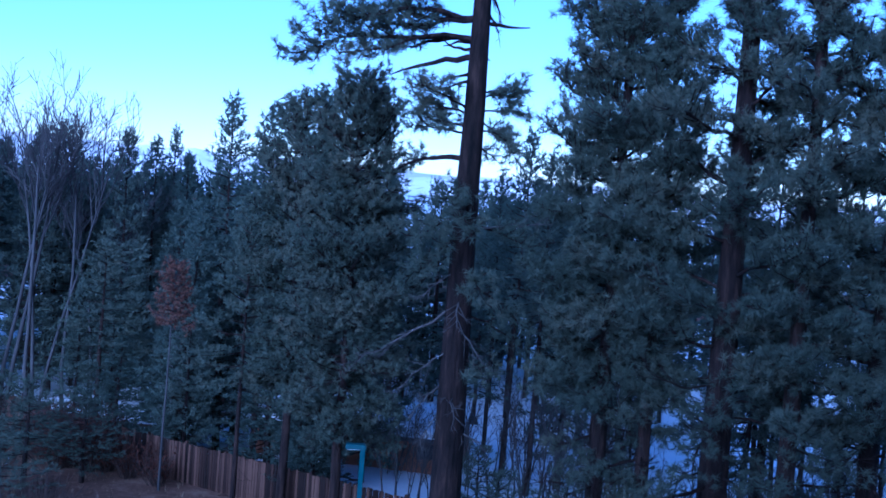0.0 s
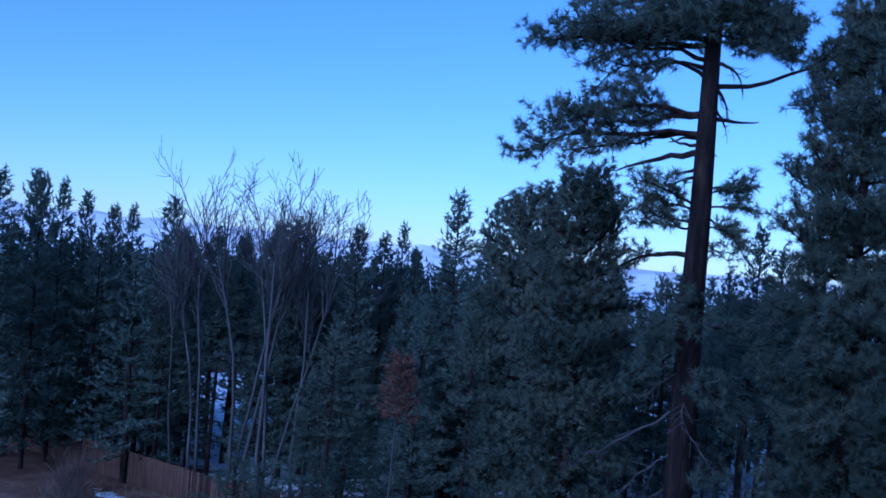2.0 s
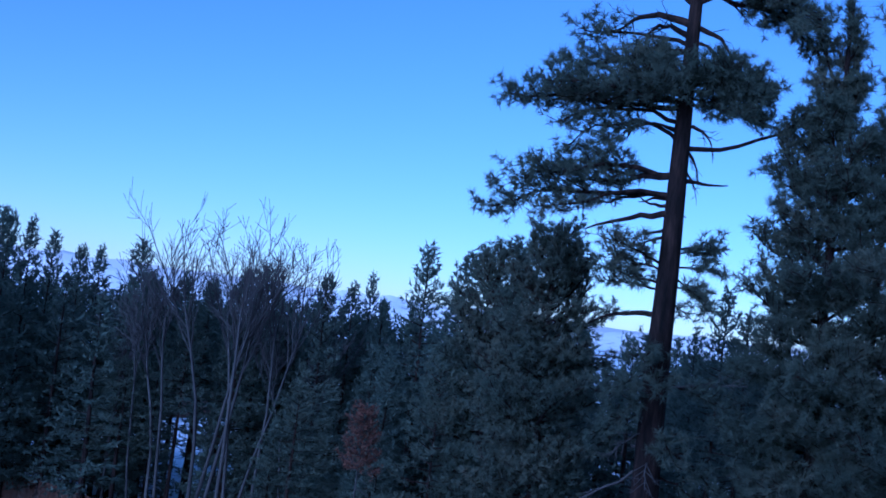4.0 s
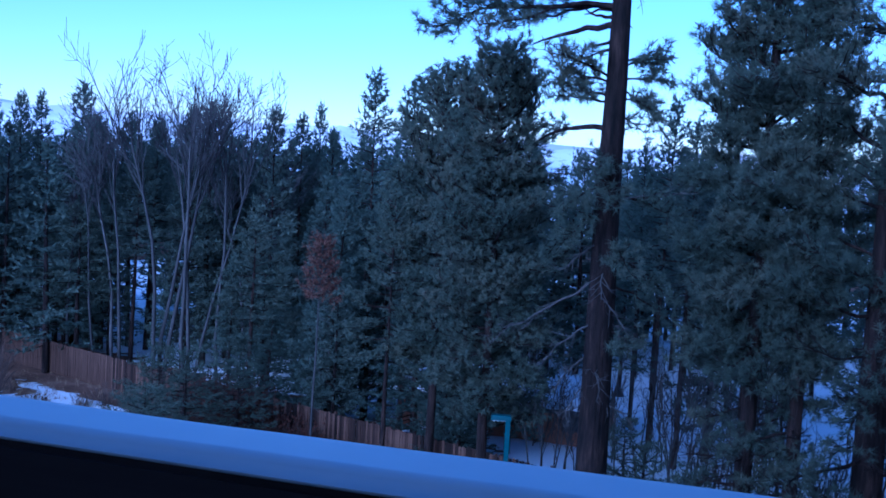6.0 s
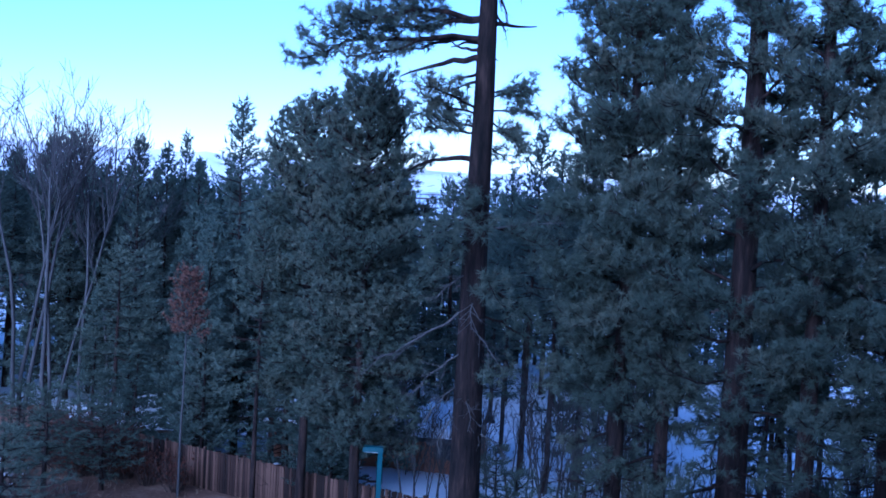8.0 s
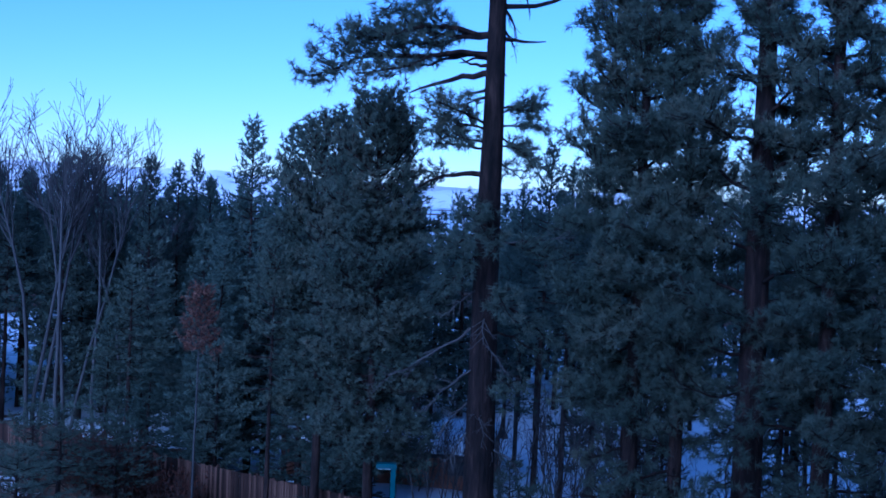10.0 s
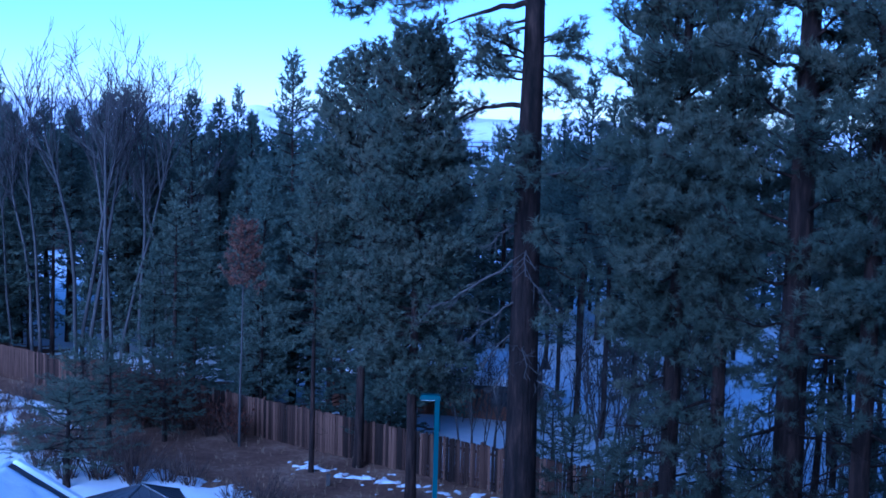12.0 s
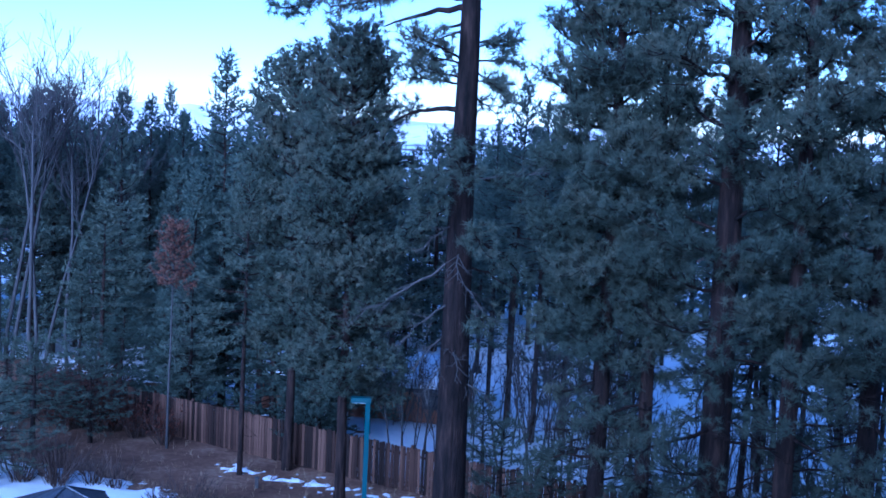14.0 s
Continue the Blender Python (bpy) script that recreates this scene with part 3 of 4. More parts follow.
r = np.random.default_rng(3)
SKYLINE = [
    # azimuth, elevation of the top, distance, kind, width
    (-33.0, 2.4, 78, 0, 1.0), (-31.5, 2.55, 74, 1, 1.1), (-30.66, 2.65, 80, 0, 0.9), (-29.9, 2.4, 76, 0, 1.0), (-28.9, 2.25, 78, 0, 0.9), (-28.2, 1.9, 82, 0, 0.8),
    (-26.7, 1.35, 80, 0, 0.9), (-25.8, 1.4, 84, 0, 0.8), (-24.65, 2.0, 78, 0, 1.0), (-23.6, 0.6, 86, 0, 0.9), (-21.85, 0.95, 82, 1, 0.9), (-20.9, 0.7, 84, 1, 0.9),
    (-19.3, 1.2, 74, 0, 1.0), (-18.4, 1.5, 76, 0, 1.2), (-17.2, 0.1, 86, 0, 0.9), (-15.4, 1.4, 70, 0, 1.0), (-14.1, 1.05, 74, 0, 0.9), (-13.5, 1.7, 76, 1, 0.7), (-12.7, 0.5, 72, 0, 0.8),
    (-10.62, 3.35, 62, 1, 1.15), (-8.96, 3.15, 60, 1, 1.1), (-6.3, 3.9, 56, 0, 1.0), (-3.7, 1.0, 56, 0, 0.8),
    (-1.0, 0.3, 80, 2, 0.5), (2.0, 0.8, 64, 1, 0.8), (2.96, 2.85, 60, 1, 1.1), (4.2, 1.9, 56, 1, 1.0), (5.6, 3.5, 58, 0, 0.9), (14.8, 4.0, 56, 2, 1.0), (18.3, 4.5, 58, 2, 1.0), (22.5, 5.0, 52, 2, 1.2),
]
KINDS = {0: (FIRS, "dark green fir with a pointed crown behind the fence"), 1: (SLIM, "slender fir with a bare lower trunk behind the fence"),
         2: (OPEN, "open-crowned young pine behind the fence")}
for i, (az, el, d, kind, wd) in enumerate(SKYLINE):
    H = CAM_Z + d * math.tan(radians(el))
    kinds, label = KINDS[kind]
    conifer(kinds[i % len(kinds)], *spot(az, d), r.uniform(0, 360), H / 16.0, wd * r.uniform(0.92, 1.08), label, "trees of the wood")
n = 0
while n < 78:
    az, d = r.uniform(-36, 24), 44 + 62 * r.uniform() ** 1.5
    x, y = spot(az, d)
    b = beyond(x, y)
    if b < 1.2 or (az > 0 and r.uniform() < 0.4) or (-22.5 < az < -19 and d < 95) or (-2.9 < az < -0.3) or (-7.5 < x < 2.5 and 56 < y < 69) or (1.6 < az < 5.8 and d < 86) or (10.6 < az < 12.2) or snow_gap(az, d) or (-10.5 < x < -4 and 57 < y < 66):
        continue
    el = r.uniform(-6, -0.8) if d < 75 else r.uniform(-2.5, -0.3)
    H = max(CAM_Z + d * math.tan(radians(el)), 9.0 if az > 0 else 5.5)
    kind = (2 if r.uniform() < 0.6 else 1) if az > 0 else (0 if r.uniform() < 0.8 else 2)
    kinds, label = KINDS[kind]
    if d > 82 and kind == 0:
        kinds = FAR_FIRS
    conifer(kinds[n % len(kinds)], x, y, r.uniform(0, 360), H / 16.0, r.uniform(0.75, 1.1), label, "trees of the wood")
    n += 1


# a lower second row that closes the skyline, and small firs close behind the fence
for i, az in enumerate(np.arange(-35, 7.0, 0.45)):
    az, d = az + r.uniform(-0.2, 0.2), r.uniform(72, 100)
    el = r.uniform(-2.2, -1.2) if -2.7 < az < -1.1 else r.uniform(-0.8, 0.7)
    conifer(SLIM[i % 2] if -23.5 < az < -19.3 or 1.8 < az < 5 else FAR_FIRS[i % 2], *spot(az, d), r.uniform(0, 360), (CAM_Z + d * math.tan(radians(el))) / 16.0, r.uniform(0.95, 1.3), KINDS[0][1], "trees of the wood")
for i, az in enumerate([*np.arange(1.7, 5.9, 0.7), *np.arange(9.8, 13.2, 0.75)]):
    d = r.uniform(93, 103)
    conifer(FAR_FIRS[i % 2], *spot(az + r.uniform(-0.15, 0.15), d), r.uniform(0, 360), (CAM_Z + d * math.tan(radians(r.uniform(-2.6, -0.6)))) / 16.0, r.uniform(1.0, 1.25), KINDS[0][1], "trees of the wood")
for i, s in enumerate(np.arange(29, 54, 1.35)):
    p = FA + FT * (s + r.uniform(-0.4, 0.4)) + FN * r.uniform(1.6, 4.5)
    if -11.5 < p[0] < -9.8 or p[0] > -3.9 or snow_gap(math.degrees(math.atan2(p[0], p[1])), 55):
        continue
    H = r.uniform(4.5, 9.5)
    conifer(FIRS[i % 3], p[0], p[1], r.uniform(0, 360), H / 16.0, r.uniform(0.5, 0.75), "young fir close behind the fence", "young firs along the fence")


def build_far_woods():
    g = Geo()
    q = np.random.default_rng(9)
    for i in range(1500):
        d = 125 * (7.0 ** q.uniform(0, 1))
        az = q.uniform(-40, 30)
        if -2.6 < az < -0.6 and q.uniform() < 0.7:
            continue
        x, y = spot(az, d)
        H, n = q.uniform(7, 13.2), 26
        u = q.uniform(0, 1, n) ** 1.1
        a = q.uniform(0, 6.3, n)
        rad = (1 - u) * H * 0.2 + 0.05
        C = np.stack([x + rad * np.cos(a) * 0.4, y + rad * np.sin(a) * 0.4, 1.0 + u * (H - 1.2)], 1)
        A = np.stack([np.cos(a), np.sin(a), np.full(n, 0.35)], 1)
        g.tufts(C, A, 3, 1.1, 0.6, 0.45)
        g.tube(np.array([(x, y, -0.2), (x, y, H)]), [0.16, 0.02], 4)
    ob = new("distant_woods", g.mesh("distant_woods", M_FIR))
    tagged(ob, "dark conifer woods scattered over the snowy valley", "woods", kind="stuff")


build_far_woods()


def bare_tree(x, y, H, stems, seed, label, forks=(8, 6, 4), fork_at=0.76, thick=0.02):
    """A leafless broad tree: stems that part above mid-height into steep arms, branches and twigs."""
    q = np.random.default_rng(seed)
    root = thing("bare_tree", x, y, 0, label=label, category="tree", group="leafless trees behind the fence")
    twigs = Geo()

    def grow(geo, p, d, length, r0, level):
        m = 6 if level < 2 else 4 if level == 2 else 3
        P = [p]
        for _ in range(m - 1):
            d = unit(d + q.normal(0, 0.07, 3) + np.array([0, 0, 0.04 if level == 0 else 0.12]))
            P.append(P[-1] + d * length / (m - 1))
        P = np.array(P)
        geo.tube(P, np.linspace(r0, max(r0 * 0.45, thick * 0.7), m), 6 if level < 1 else 4 if level < 2 else 3)
        if level == 3:
            return
        for i in range(forks[level]):
            s = q.uniform(0.22, 0.98) if level else fork_at + (0.99 - fork_at) * (i + q.uniform()) / forks[0]
            b, t = at_path(P, min(s, 0.99))
            side = unit(np.cross(t, q.normal(size=3)))
            ln = length * (q.uniform(0.26, 0.42) if level == 0 else q.uniform(0.3, 0.5))
            grow(twigs, b, unit(t + side * (q.uniform(0.25, 0.6) if level == 0 else q.uniform(0.5, 1.0))), ln, max(r0 * (1 - 0.5 * s) * 0.6, thick * (1 - 0.14 * level)), level + 1)

    for i in range(stems):
        g = Geo()
        a = i * 6.28 / stems + q.uniform(-0.5, 0.5)
        lean = q.uniform(0.01, 0.06)
        grow(g, np.array([math.cos(a) * 0.25, math.sin(a) * 0.25, -0.2]), unit(np.array([math.cos(a) * lean, math.sin(a) * lean, 1.0])), H * q.uniform(0.69, 0.75), (0.006 * H + 0.012) * q.uniform(0.8, 1.1), 0)
        part("stem", g.mesh("stem", M_PALE, True), root, "pale grey bark")
    part("crown", twigs.mesh("crown", M_TWIGGREY), root, "leafless grey twigs")


bare_tree(*spot(-20.4, 70), 18.9, 3, 1, "tall leafless tree with pale forking stems")
bare_tree(*spot(-19.0, 69), 18.6, 3, 2, "tall leafless tree with pale forking stems")
bare_tree(*spot(-17.9, 70), 18.6, 1, 6, "slim leafless tree with pale forking stems", (7, 5, 3))
bare_tree(*spot(-22.3, 72), 17.2, 2, 3, "slim leafless tree with pale forking stems")
bare_tree(*spot(-23.5, 72), 15.0, 1, 4, "slim leafless tree with pale forking stems", (7, 5, 3))
bare_tree(*spot(-24.5, 74), 13.8, 1, 8, "slim leafless tree with pale forking stems", (7, 5, 3))
bare_tree(*spot(-16.2, 72), 14.5, 2, 5, "small leafless tree among the firs")


for i in range(50):
    az, d = (r.uniform(1.0, 23), r.uniform(42, 60)) if i < 44 else (r.uniform(-2.5, -0.6), r.uniform(51, 59))
    x, y = spot(az, d)
    if beyond(x, y) > 0.8:
        bare_tree(x, y, r.uniform(4, 7.5), 2, 300 + i, "thin leafless sapling behind the fence", (7, 5, 3), 0.3, 0.01)


def red_tree(x, y, H):
    root = thing("dying_pine", x, y, 0, label="thin dying pine with a rust-red top and bare pale trunk", category="tree")
    P = trunk_path(H, (0.1, 0), 0.01, 10)
    g, f = Geo(), Geo()
    g.tube(P, np.linspace(0.07, 0.015, 10), 7)
    CC, AA = [], []
    for i in range(26):
        z = H - 3.0 + 2.9 * i / 26
        C, A = branch(g, trunk_at(P, z), i * 2.4, 0.85 * (1 - 0.8 * i / 26) + 0.15, 5, 25, 0.02, 7, 0.1)
        CC.append(C)
        AA.append(A)
    for z in np.arange(1.5, H - 3, 0.45):
        branch(g, trunk_at(P, z), rng.uniform(0, 6.3), rng.uniform(0.3, 0.8), -10, -30, 0.014, 0)
    f.tufts(np.concatenate(CC), np.concatenate(AA), 14, 0.19, 0.03)
    part("trunk", g.mesh("trunk", M_PALE, True), root, "pale grey bare trunk")
    part("crown", f.mesh("crown", M_DEADNEEDLE), root, "rust-red dead needles")


red_tree(*spot(-13.15, 53.2), 10.1)


# ---- street lamp ----
def lamp_post(x, y, H):
    root = thing("street_lamp", x, y, 0, 4, label="teal-painted square lamp post with a flat box head", category="street lamp")
    g = Geo()
    g.box((0, 0, H / 2), (0.165, 0.165, H))
    part("post", g.mesh("post", M_TEAL), root)
    g = Geo()
    g.box((0, 0, 0.05), (0.34, 0.34, 0.10))
    part("base_plate", g.mesh("base_plate", M_TEAL), root)
    bm = bmesh.new()
    bmesh.ops.create_cube(bm, size=1)
    bmesh.ops.scale(bm, vec=(0.72, 0.34, 0.17), verts=bm.verts)
    for v in bm.verts:
        if v.co.z > 0:
            v.co.x *= 0.93
            v.co.y *= 0.9
    bmesh.ops.bevel(bm, geom=bm.edges[:], offset=0.015, segments=2, affect='EDGES')
    bmesh.ops.translate(bm, vec=(-0.24, 0, H + 0.06), verts=bm.verts)
    me = bpy.data.meshes.new("head")
    bm.to_mesh(me)
    me.materials.append(M_TEAL)
    head = part("head", me, root)
    g = Geo()
    g.box((-0.3, 0, H - 0.035), (0.44, 0.26, 0.02))
    part("lens", g.mesh("lens", M_LENS), head, "frosted white lens")


lamp_post(*spot(-3.72, 41.0), 4.98)


# ---- gazebo ----
def gazebo(x, y, yaw, w, eave, apex):
    root = thing("gazebo", x, y, 0, yaw, label="small garden gazebo with a dark metal hip roof", category="gazebo")
    h = w / 2
    c = [(-h, -h), (h, -h), (h, h), (-h, h)]
    g = Geo()
    V = np.array([(*p, eave) for p in c] + [(0, 0, apex)] + [(*p, eave - 0.06) for p in c] + [(0, 0, apex - 0.08)])
    g.add(V, [np.array([(0, 1, 4), (1, 2, 4), (2, 3, 4), (3, 0, 4), (6, 5, 9), (7, 6, 9), (8, 7, 9), (5, 8, 9)]), np.array([(0, 5, 6, 1), (1, 6, 7, 2), (2, 7, 8, 3), (3, 8, 5, 0)])])
    roof = part("roof", g.mesh("roof", M_METALROOF), root, "dark grey sheet metal")
    for a, b in ((0, 1), (1, 2), (2, 3), (3, 0)):
        for i in range(1, 9):
            s = i / 9
            p = np.array(c[a]) * (1 - s) + np.array(c[b]) * s
            u = 1 - abs(2 * s - 1)
            mid = (np.array(c[a]) + np.array(c[b])) / 2
            tip = p + (-mid) * u
            g = Geo()
            lift = 0.012
            g.tube(np.array([(*p, eave + lift), (*tip, eave + (apex - eave) * u + lift)]), [0.014, 0.014], 4)
            part("roof_seam", g.mesh("roof_seam", M_METALROOF), roof)
    for a in range(4):
        g = Geo()
        g.tube(np.array([(*c[a], eave + 0.02), (0, 0, apex + 0.03)]), [0.03, 0.03], 6)
        part("ridge_cap", g.mesh("ridge_cap", M_METALROOF), roof)
    k = h - 0.22
    for sx in (-1, 1):
        for sy in (-1, 1):
            g = Geo()
            g.box((sx * k, sy * k, eave / 2), (0.11, 0.11, eave - 0.08))
            post = part("post", g.mesh("post", M_STAIN), root)
            g = Geo()
            g.tube(np.array([(sx * k, sy * k, eave - 0.6), (sx * (k - 0.5), sy * k, eave - 0.12)]), [0.035, 0.035], 4)
            part("brace", g.mesh("brace", M_STAIN), post)
    for s in (-1, 1):
        g = Geo()
        g.box((0, s * k, eave - 0.12), (2 * k, 0.09, 0.14))
        part("beam", g.mesh("beam", M_STAIN), root)
        g = Geo()
        g.box((s * k, 0, eave - 0.12), (0.09, 2 * k, 0.14))
        part("beam", g.mesh("beam", M_STAIN), root)


gazebo(-11.4, 35.8, 28, 2.98, 2.3, 3.03)


def slab(xs, ys, height, thick, seed):
    """A soft-edged snow slab: height(x, y) gives the roof under it."""
    X, Y, q = grid(xs, ys)
    soft = min(0.25, 0.15 * (xs[-1] - xs[0]), 0.15 * (ys[-1] - ys[0]))
    u = np.minimum((X - xs[0]), (xs[-1] - X)) / soft
    v = np.minimum((Y - ys[0]), (ys[-1] - Y)) / soft
    e = np.sqrt(np.clip(np.minimum(u, v), 0, 1))
    H = np.array([height(a, b) for a, b in zip(X, Y)])
    Z = H + thick * (0.06 + e * (0.94 + 0.22 * fbm(X, Y, 0.9, seed)))
    wx = 0.4 * soft * fbm(X, Y, 0.8, seed + 3) * (1 - e)
    n = len(X)
    V = np.concatenate([np.stack([X + wx, Y + wx, Z], 1), np.stack([X + wx, Y + wx, H + 0.004], 1)])
    a, b = len(xs), len(ys)
    ring = [i * b for i in range(a)] + [(a - 1) * b + j for j in range(1, b)] + [i * b + b - 1 for i in range(a - 2, -1, -1)] + [j for j in range(b - 2, 0, -1)]
    ring = np.array(ring)
    nx = np.roll(ring, -1)
    return V, [q, np.stack([ring, ring + n, nx + n, nx], 1)]


def snowy_outbuilding():
    """Low gabled building in the garden below; its ridge runs towards the hotel."""
    root = thing("outbuilding", 0, 0, 0, label="low gabled outbuilding with snow-laden dark shingle roof", category="building")
    rx, rz, ex, ez, y0, y1 = -14.5, 4.2, -11.45, 2.5, 24.0, 33.8
    wx = 2 * rx - ex
    g = Geo()
    g.box((rx, (y0 + y1) / 2, 1.2), (ex - wx - 0.8, y1 - y0 - 0.8, 2.4))
    part("wall", g.mesh("wall", M_SIDING), root, "brown timber siding")

    def roof_z(x, y):
        return rz - abs(x - rx) * (rz - ez) / (ex - rx)

    for s in (ex, wx):
        g = Geo()
        V = [(rx, y0, rz), (s, y0, ez), (s, y1, ez), (rx, y1, rz)]
        V = np.array(V + [(a, b, c - 0.16) for a, b, c in V])
        g.add(V, [np.array([(0, 1, 2, 3), (7, 6, 5, 4), (0, 4, 5, 1), (1, 5, 6, 2), (2, 6, 7, 3)])])
        part("roof_slope", g.mesh("roof_slope", M_SHINGLE), root, "dark shingles")
    for y in (y0 + 0.4, y1 - 0.4):
        g = Geo()
        g.add(np.array([(wx + 0.4, y - 0.05, 2.35), (ex - 0.4, y - 0.05, 2.35), (rx, y - 0.05, rz - 0.2), (wx + 0.4, y + 0.05, 2.35), (ex - 0.4, y + 0.05, 2.35), (rx, y + 0.05, rz - 0.2)]),
              [np.array([(0, 1, 2), (5, 4, 3)]), np.array([(0, 3, 4, 1), (1, 4, 5, 2), (2, 5, 3, 0)])])
        part("gable", g.mesh("gable", M_SIDING), root)
    for name, xs, ys, th, seed in (("roof_snow", np.linspace(rx - 2.7, rx - 0.02, 26), np.linspace(y0 + 0.05, y1 - 0.15, 60), 0.22, 1.0),
                                   ("roof_snow", np.linspace(rx - 0.02, ex - 0.12, 26), np.linspace(y0 + 0.05, y1 - 0.85, 60), 0.24, 2.0),
                                   ("rake_snow", np.linspace(rx - 0.02, ex + 0.04, 40), np.linspace(y1 - 0.30, y1 + 0.03, 9), 0.14, 3.0)):
        V, F = slab(xs, ys, roof_z, th, seed)
        tagged(new(name, mesh_of(name, V, F, M_SNOW, True)), "thick settled snow lying on the outbuilding roof", "snow")


snowy_outbuilding()


# ---- house behind the fence ----
def house(hx, hy, yaw, w, d, label):
    root = thing("house", hx, hy, 0, yaw, label=label, category="house", group="houses behind the fence")
    h, rz = 1.9, 2.9
    g = Geo()
    g.box((0, 0, h / 2), (w, d, h))
    wall = part("wall", g.mesh("wall", M_SIDING), root, "reddish-brown siding")
    for s in (-1, 1):
        g = Geo()
        V = [(-w / 2 - 0.4, 0, rz), (w / 2 + 0.4, 0, rz), (w / 2 + 0.4, s * (d / 2 + 0.5), h - 0.1), (-w / 2 - 0.4, s * (d / 2 + 0.5), h - 0.1)]
        V = np.array(V + [(a, b, c - 0.14) for a, b, c in V])
        g.add(V, [np.array([(0, 1, 2, 3), (7, 6, 5, 4), (2, 6, 7, 3), (0, 3, 7, 4), (1, 5, 6, 2)])])
        part("roof", g.mesh("roof", M_SHINGLE), root, "dark shingles")
        g = Geo()
        g.add(np.array([(s * w / 2 - 0.04, -d / 2, h), (s * w / 2 - 0.04, d / 2, h), (s * w / 2 - 0.04, 0, rz - 0.1), (s * w / 2 + 0.04, -d / 2, h), (s * w / 2 + 0.04, d / 2, h), (s * w / 2 + 0.04, 0, rz - 0.1)]),
              [np.array([(0, 1, 2), (5, 4, 3)]), np.array([(0, 3, 4, 1), (1, 4, 5, 2), (2, 5, 3, 0)])])
        part("gable", g.mesh("gable", M_SIDING), root)
    for x in (-1.5, 1.4):
        win = part("window", (lambda q: (q.box((x, -d / 2 - 0.02, 1.15), (1.0, 0.06, 0.8)), q.mesh("window", M_STAIN))[1])(Geo()), root)
        part("pane", (lambda q: (q.box((x, -d / 2 - 0.055, 1.15), (0.85, 0.02, 0.66)), q.mesh("pane", M_GLASS))[1])(Geo()), win, "dark glass")

    def roof_z(x, y):
        return rz - abs(y) * (rz - h + 0.1) / (d / 2 + 0.5)

    for a, b, seed in ((-d / 2 - 0.4, -0.02, 6.0), (-0.02, d / 2 + 0.4, 7.0)):
        V, F = slab(np.linspace(-w / 2 - 0.3, w / 2 + 0.3, 40), np.linspace(a, b, 18), roof_z, 0.28, seed)
        sn = new("house_roof_snow", mesh_of("house_roof_snow", V, F, M_SNOW, True))
        sn.matrix_basis = root.matrix_basis.copy()
        tagged(sn, "snow blanket on the house roof", "snow")


house(-1.7, 61.4, -8, 5.6, 5.0, "brown timber house with a snow-covered roof behind the fence")
house(-7.1, 62.4, -4, 4.6, 4.2, "small reddish-brown cabin half hidden by firs behind the fence")


# ---- shrubs ----
def shrub(x, y, H, n, seed, leafy=False):
    q = np.random.default_rng(seed)
    g = Geo()
    for i in range(n):
        a, lean = q.uniform(0, 6.3), q.uniform(0.1, 0.75)
        d = np.array([math.cos(a) * lean, math.sin(a) * lean, 1.0])
        p = np.array([math.cos(a) * 0.2, math.sin(a) * 0.2, -0.05]) * q.uniform(0.3, 1.6)
        P = [p]
        L = H * q.uniform(0.55, 1.1)
        for _ in range(5):
            d = unit(d + q.normal(0, 0.1, 3))
            P.append(P[-1] + d * L / 5)
        P = np.array(P)
        g.tube(P, np.linspace(0.016, 0.006, 6), 4)
        for _ in range(3):
            b, t = at_path(P, q.uniform(0.4, 0.95))
            e = unit(t + q.normal(0, 0.35, 3))
            g.tube(np.array([b, b + e * L * 0.18, b + e * L * 0.32]), [0.009, 0.007, 0.004], 3)
    root = thing("shrub", x, y, 0, label="twiggy shrub with withered rust-brown leaves before the fence" if leafy else "leafless twiggy shrub standing in snow", category="shrub",
                 group="rusty shrubs along the fence" if leafy else "bare shrubs in the garden")
    tips = np.concatenate([[p[k] for k in (2, 3, 4, 5)] for p, _ in g.tubes[(6, 4)]] + [[p[1], p[2]] for p, _ in g.tubes[(3, 3)]])
    part("brush", g.mesh("brush", M_TWIG), root)
    if leafy:
        f = Geo()
        tips = tips[q.uniform(size=len(tips)) < 0.5] + q.normal(0, 0.05, (1, 3))
        f.tufts(tips, np.tile([0, 0, 1.0], (len(tips), 1)), 4, 0.13, 0.06, 1.2)
        part("foliage", f.mesh("foliage", M_RUSTLEAF), root, "withered rust-brown leaves")


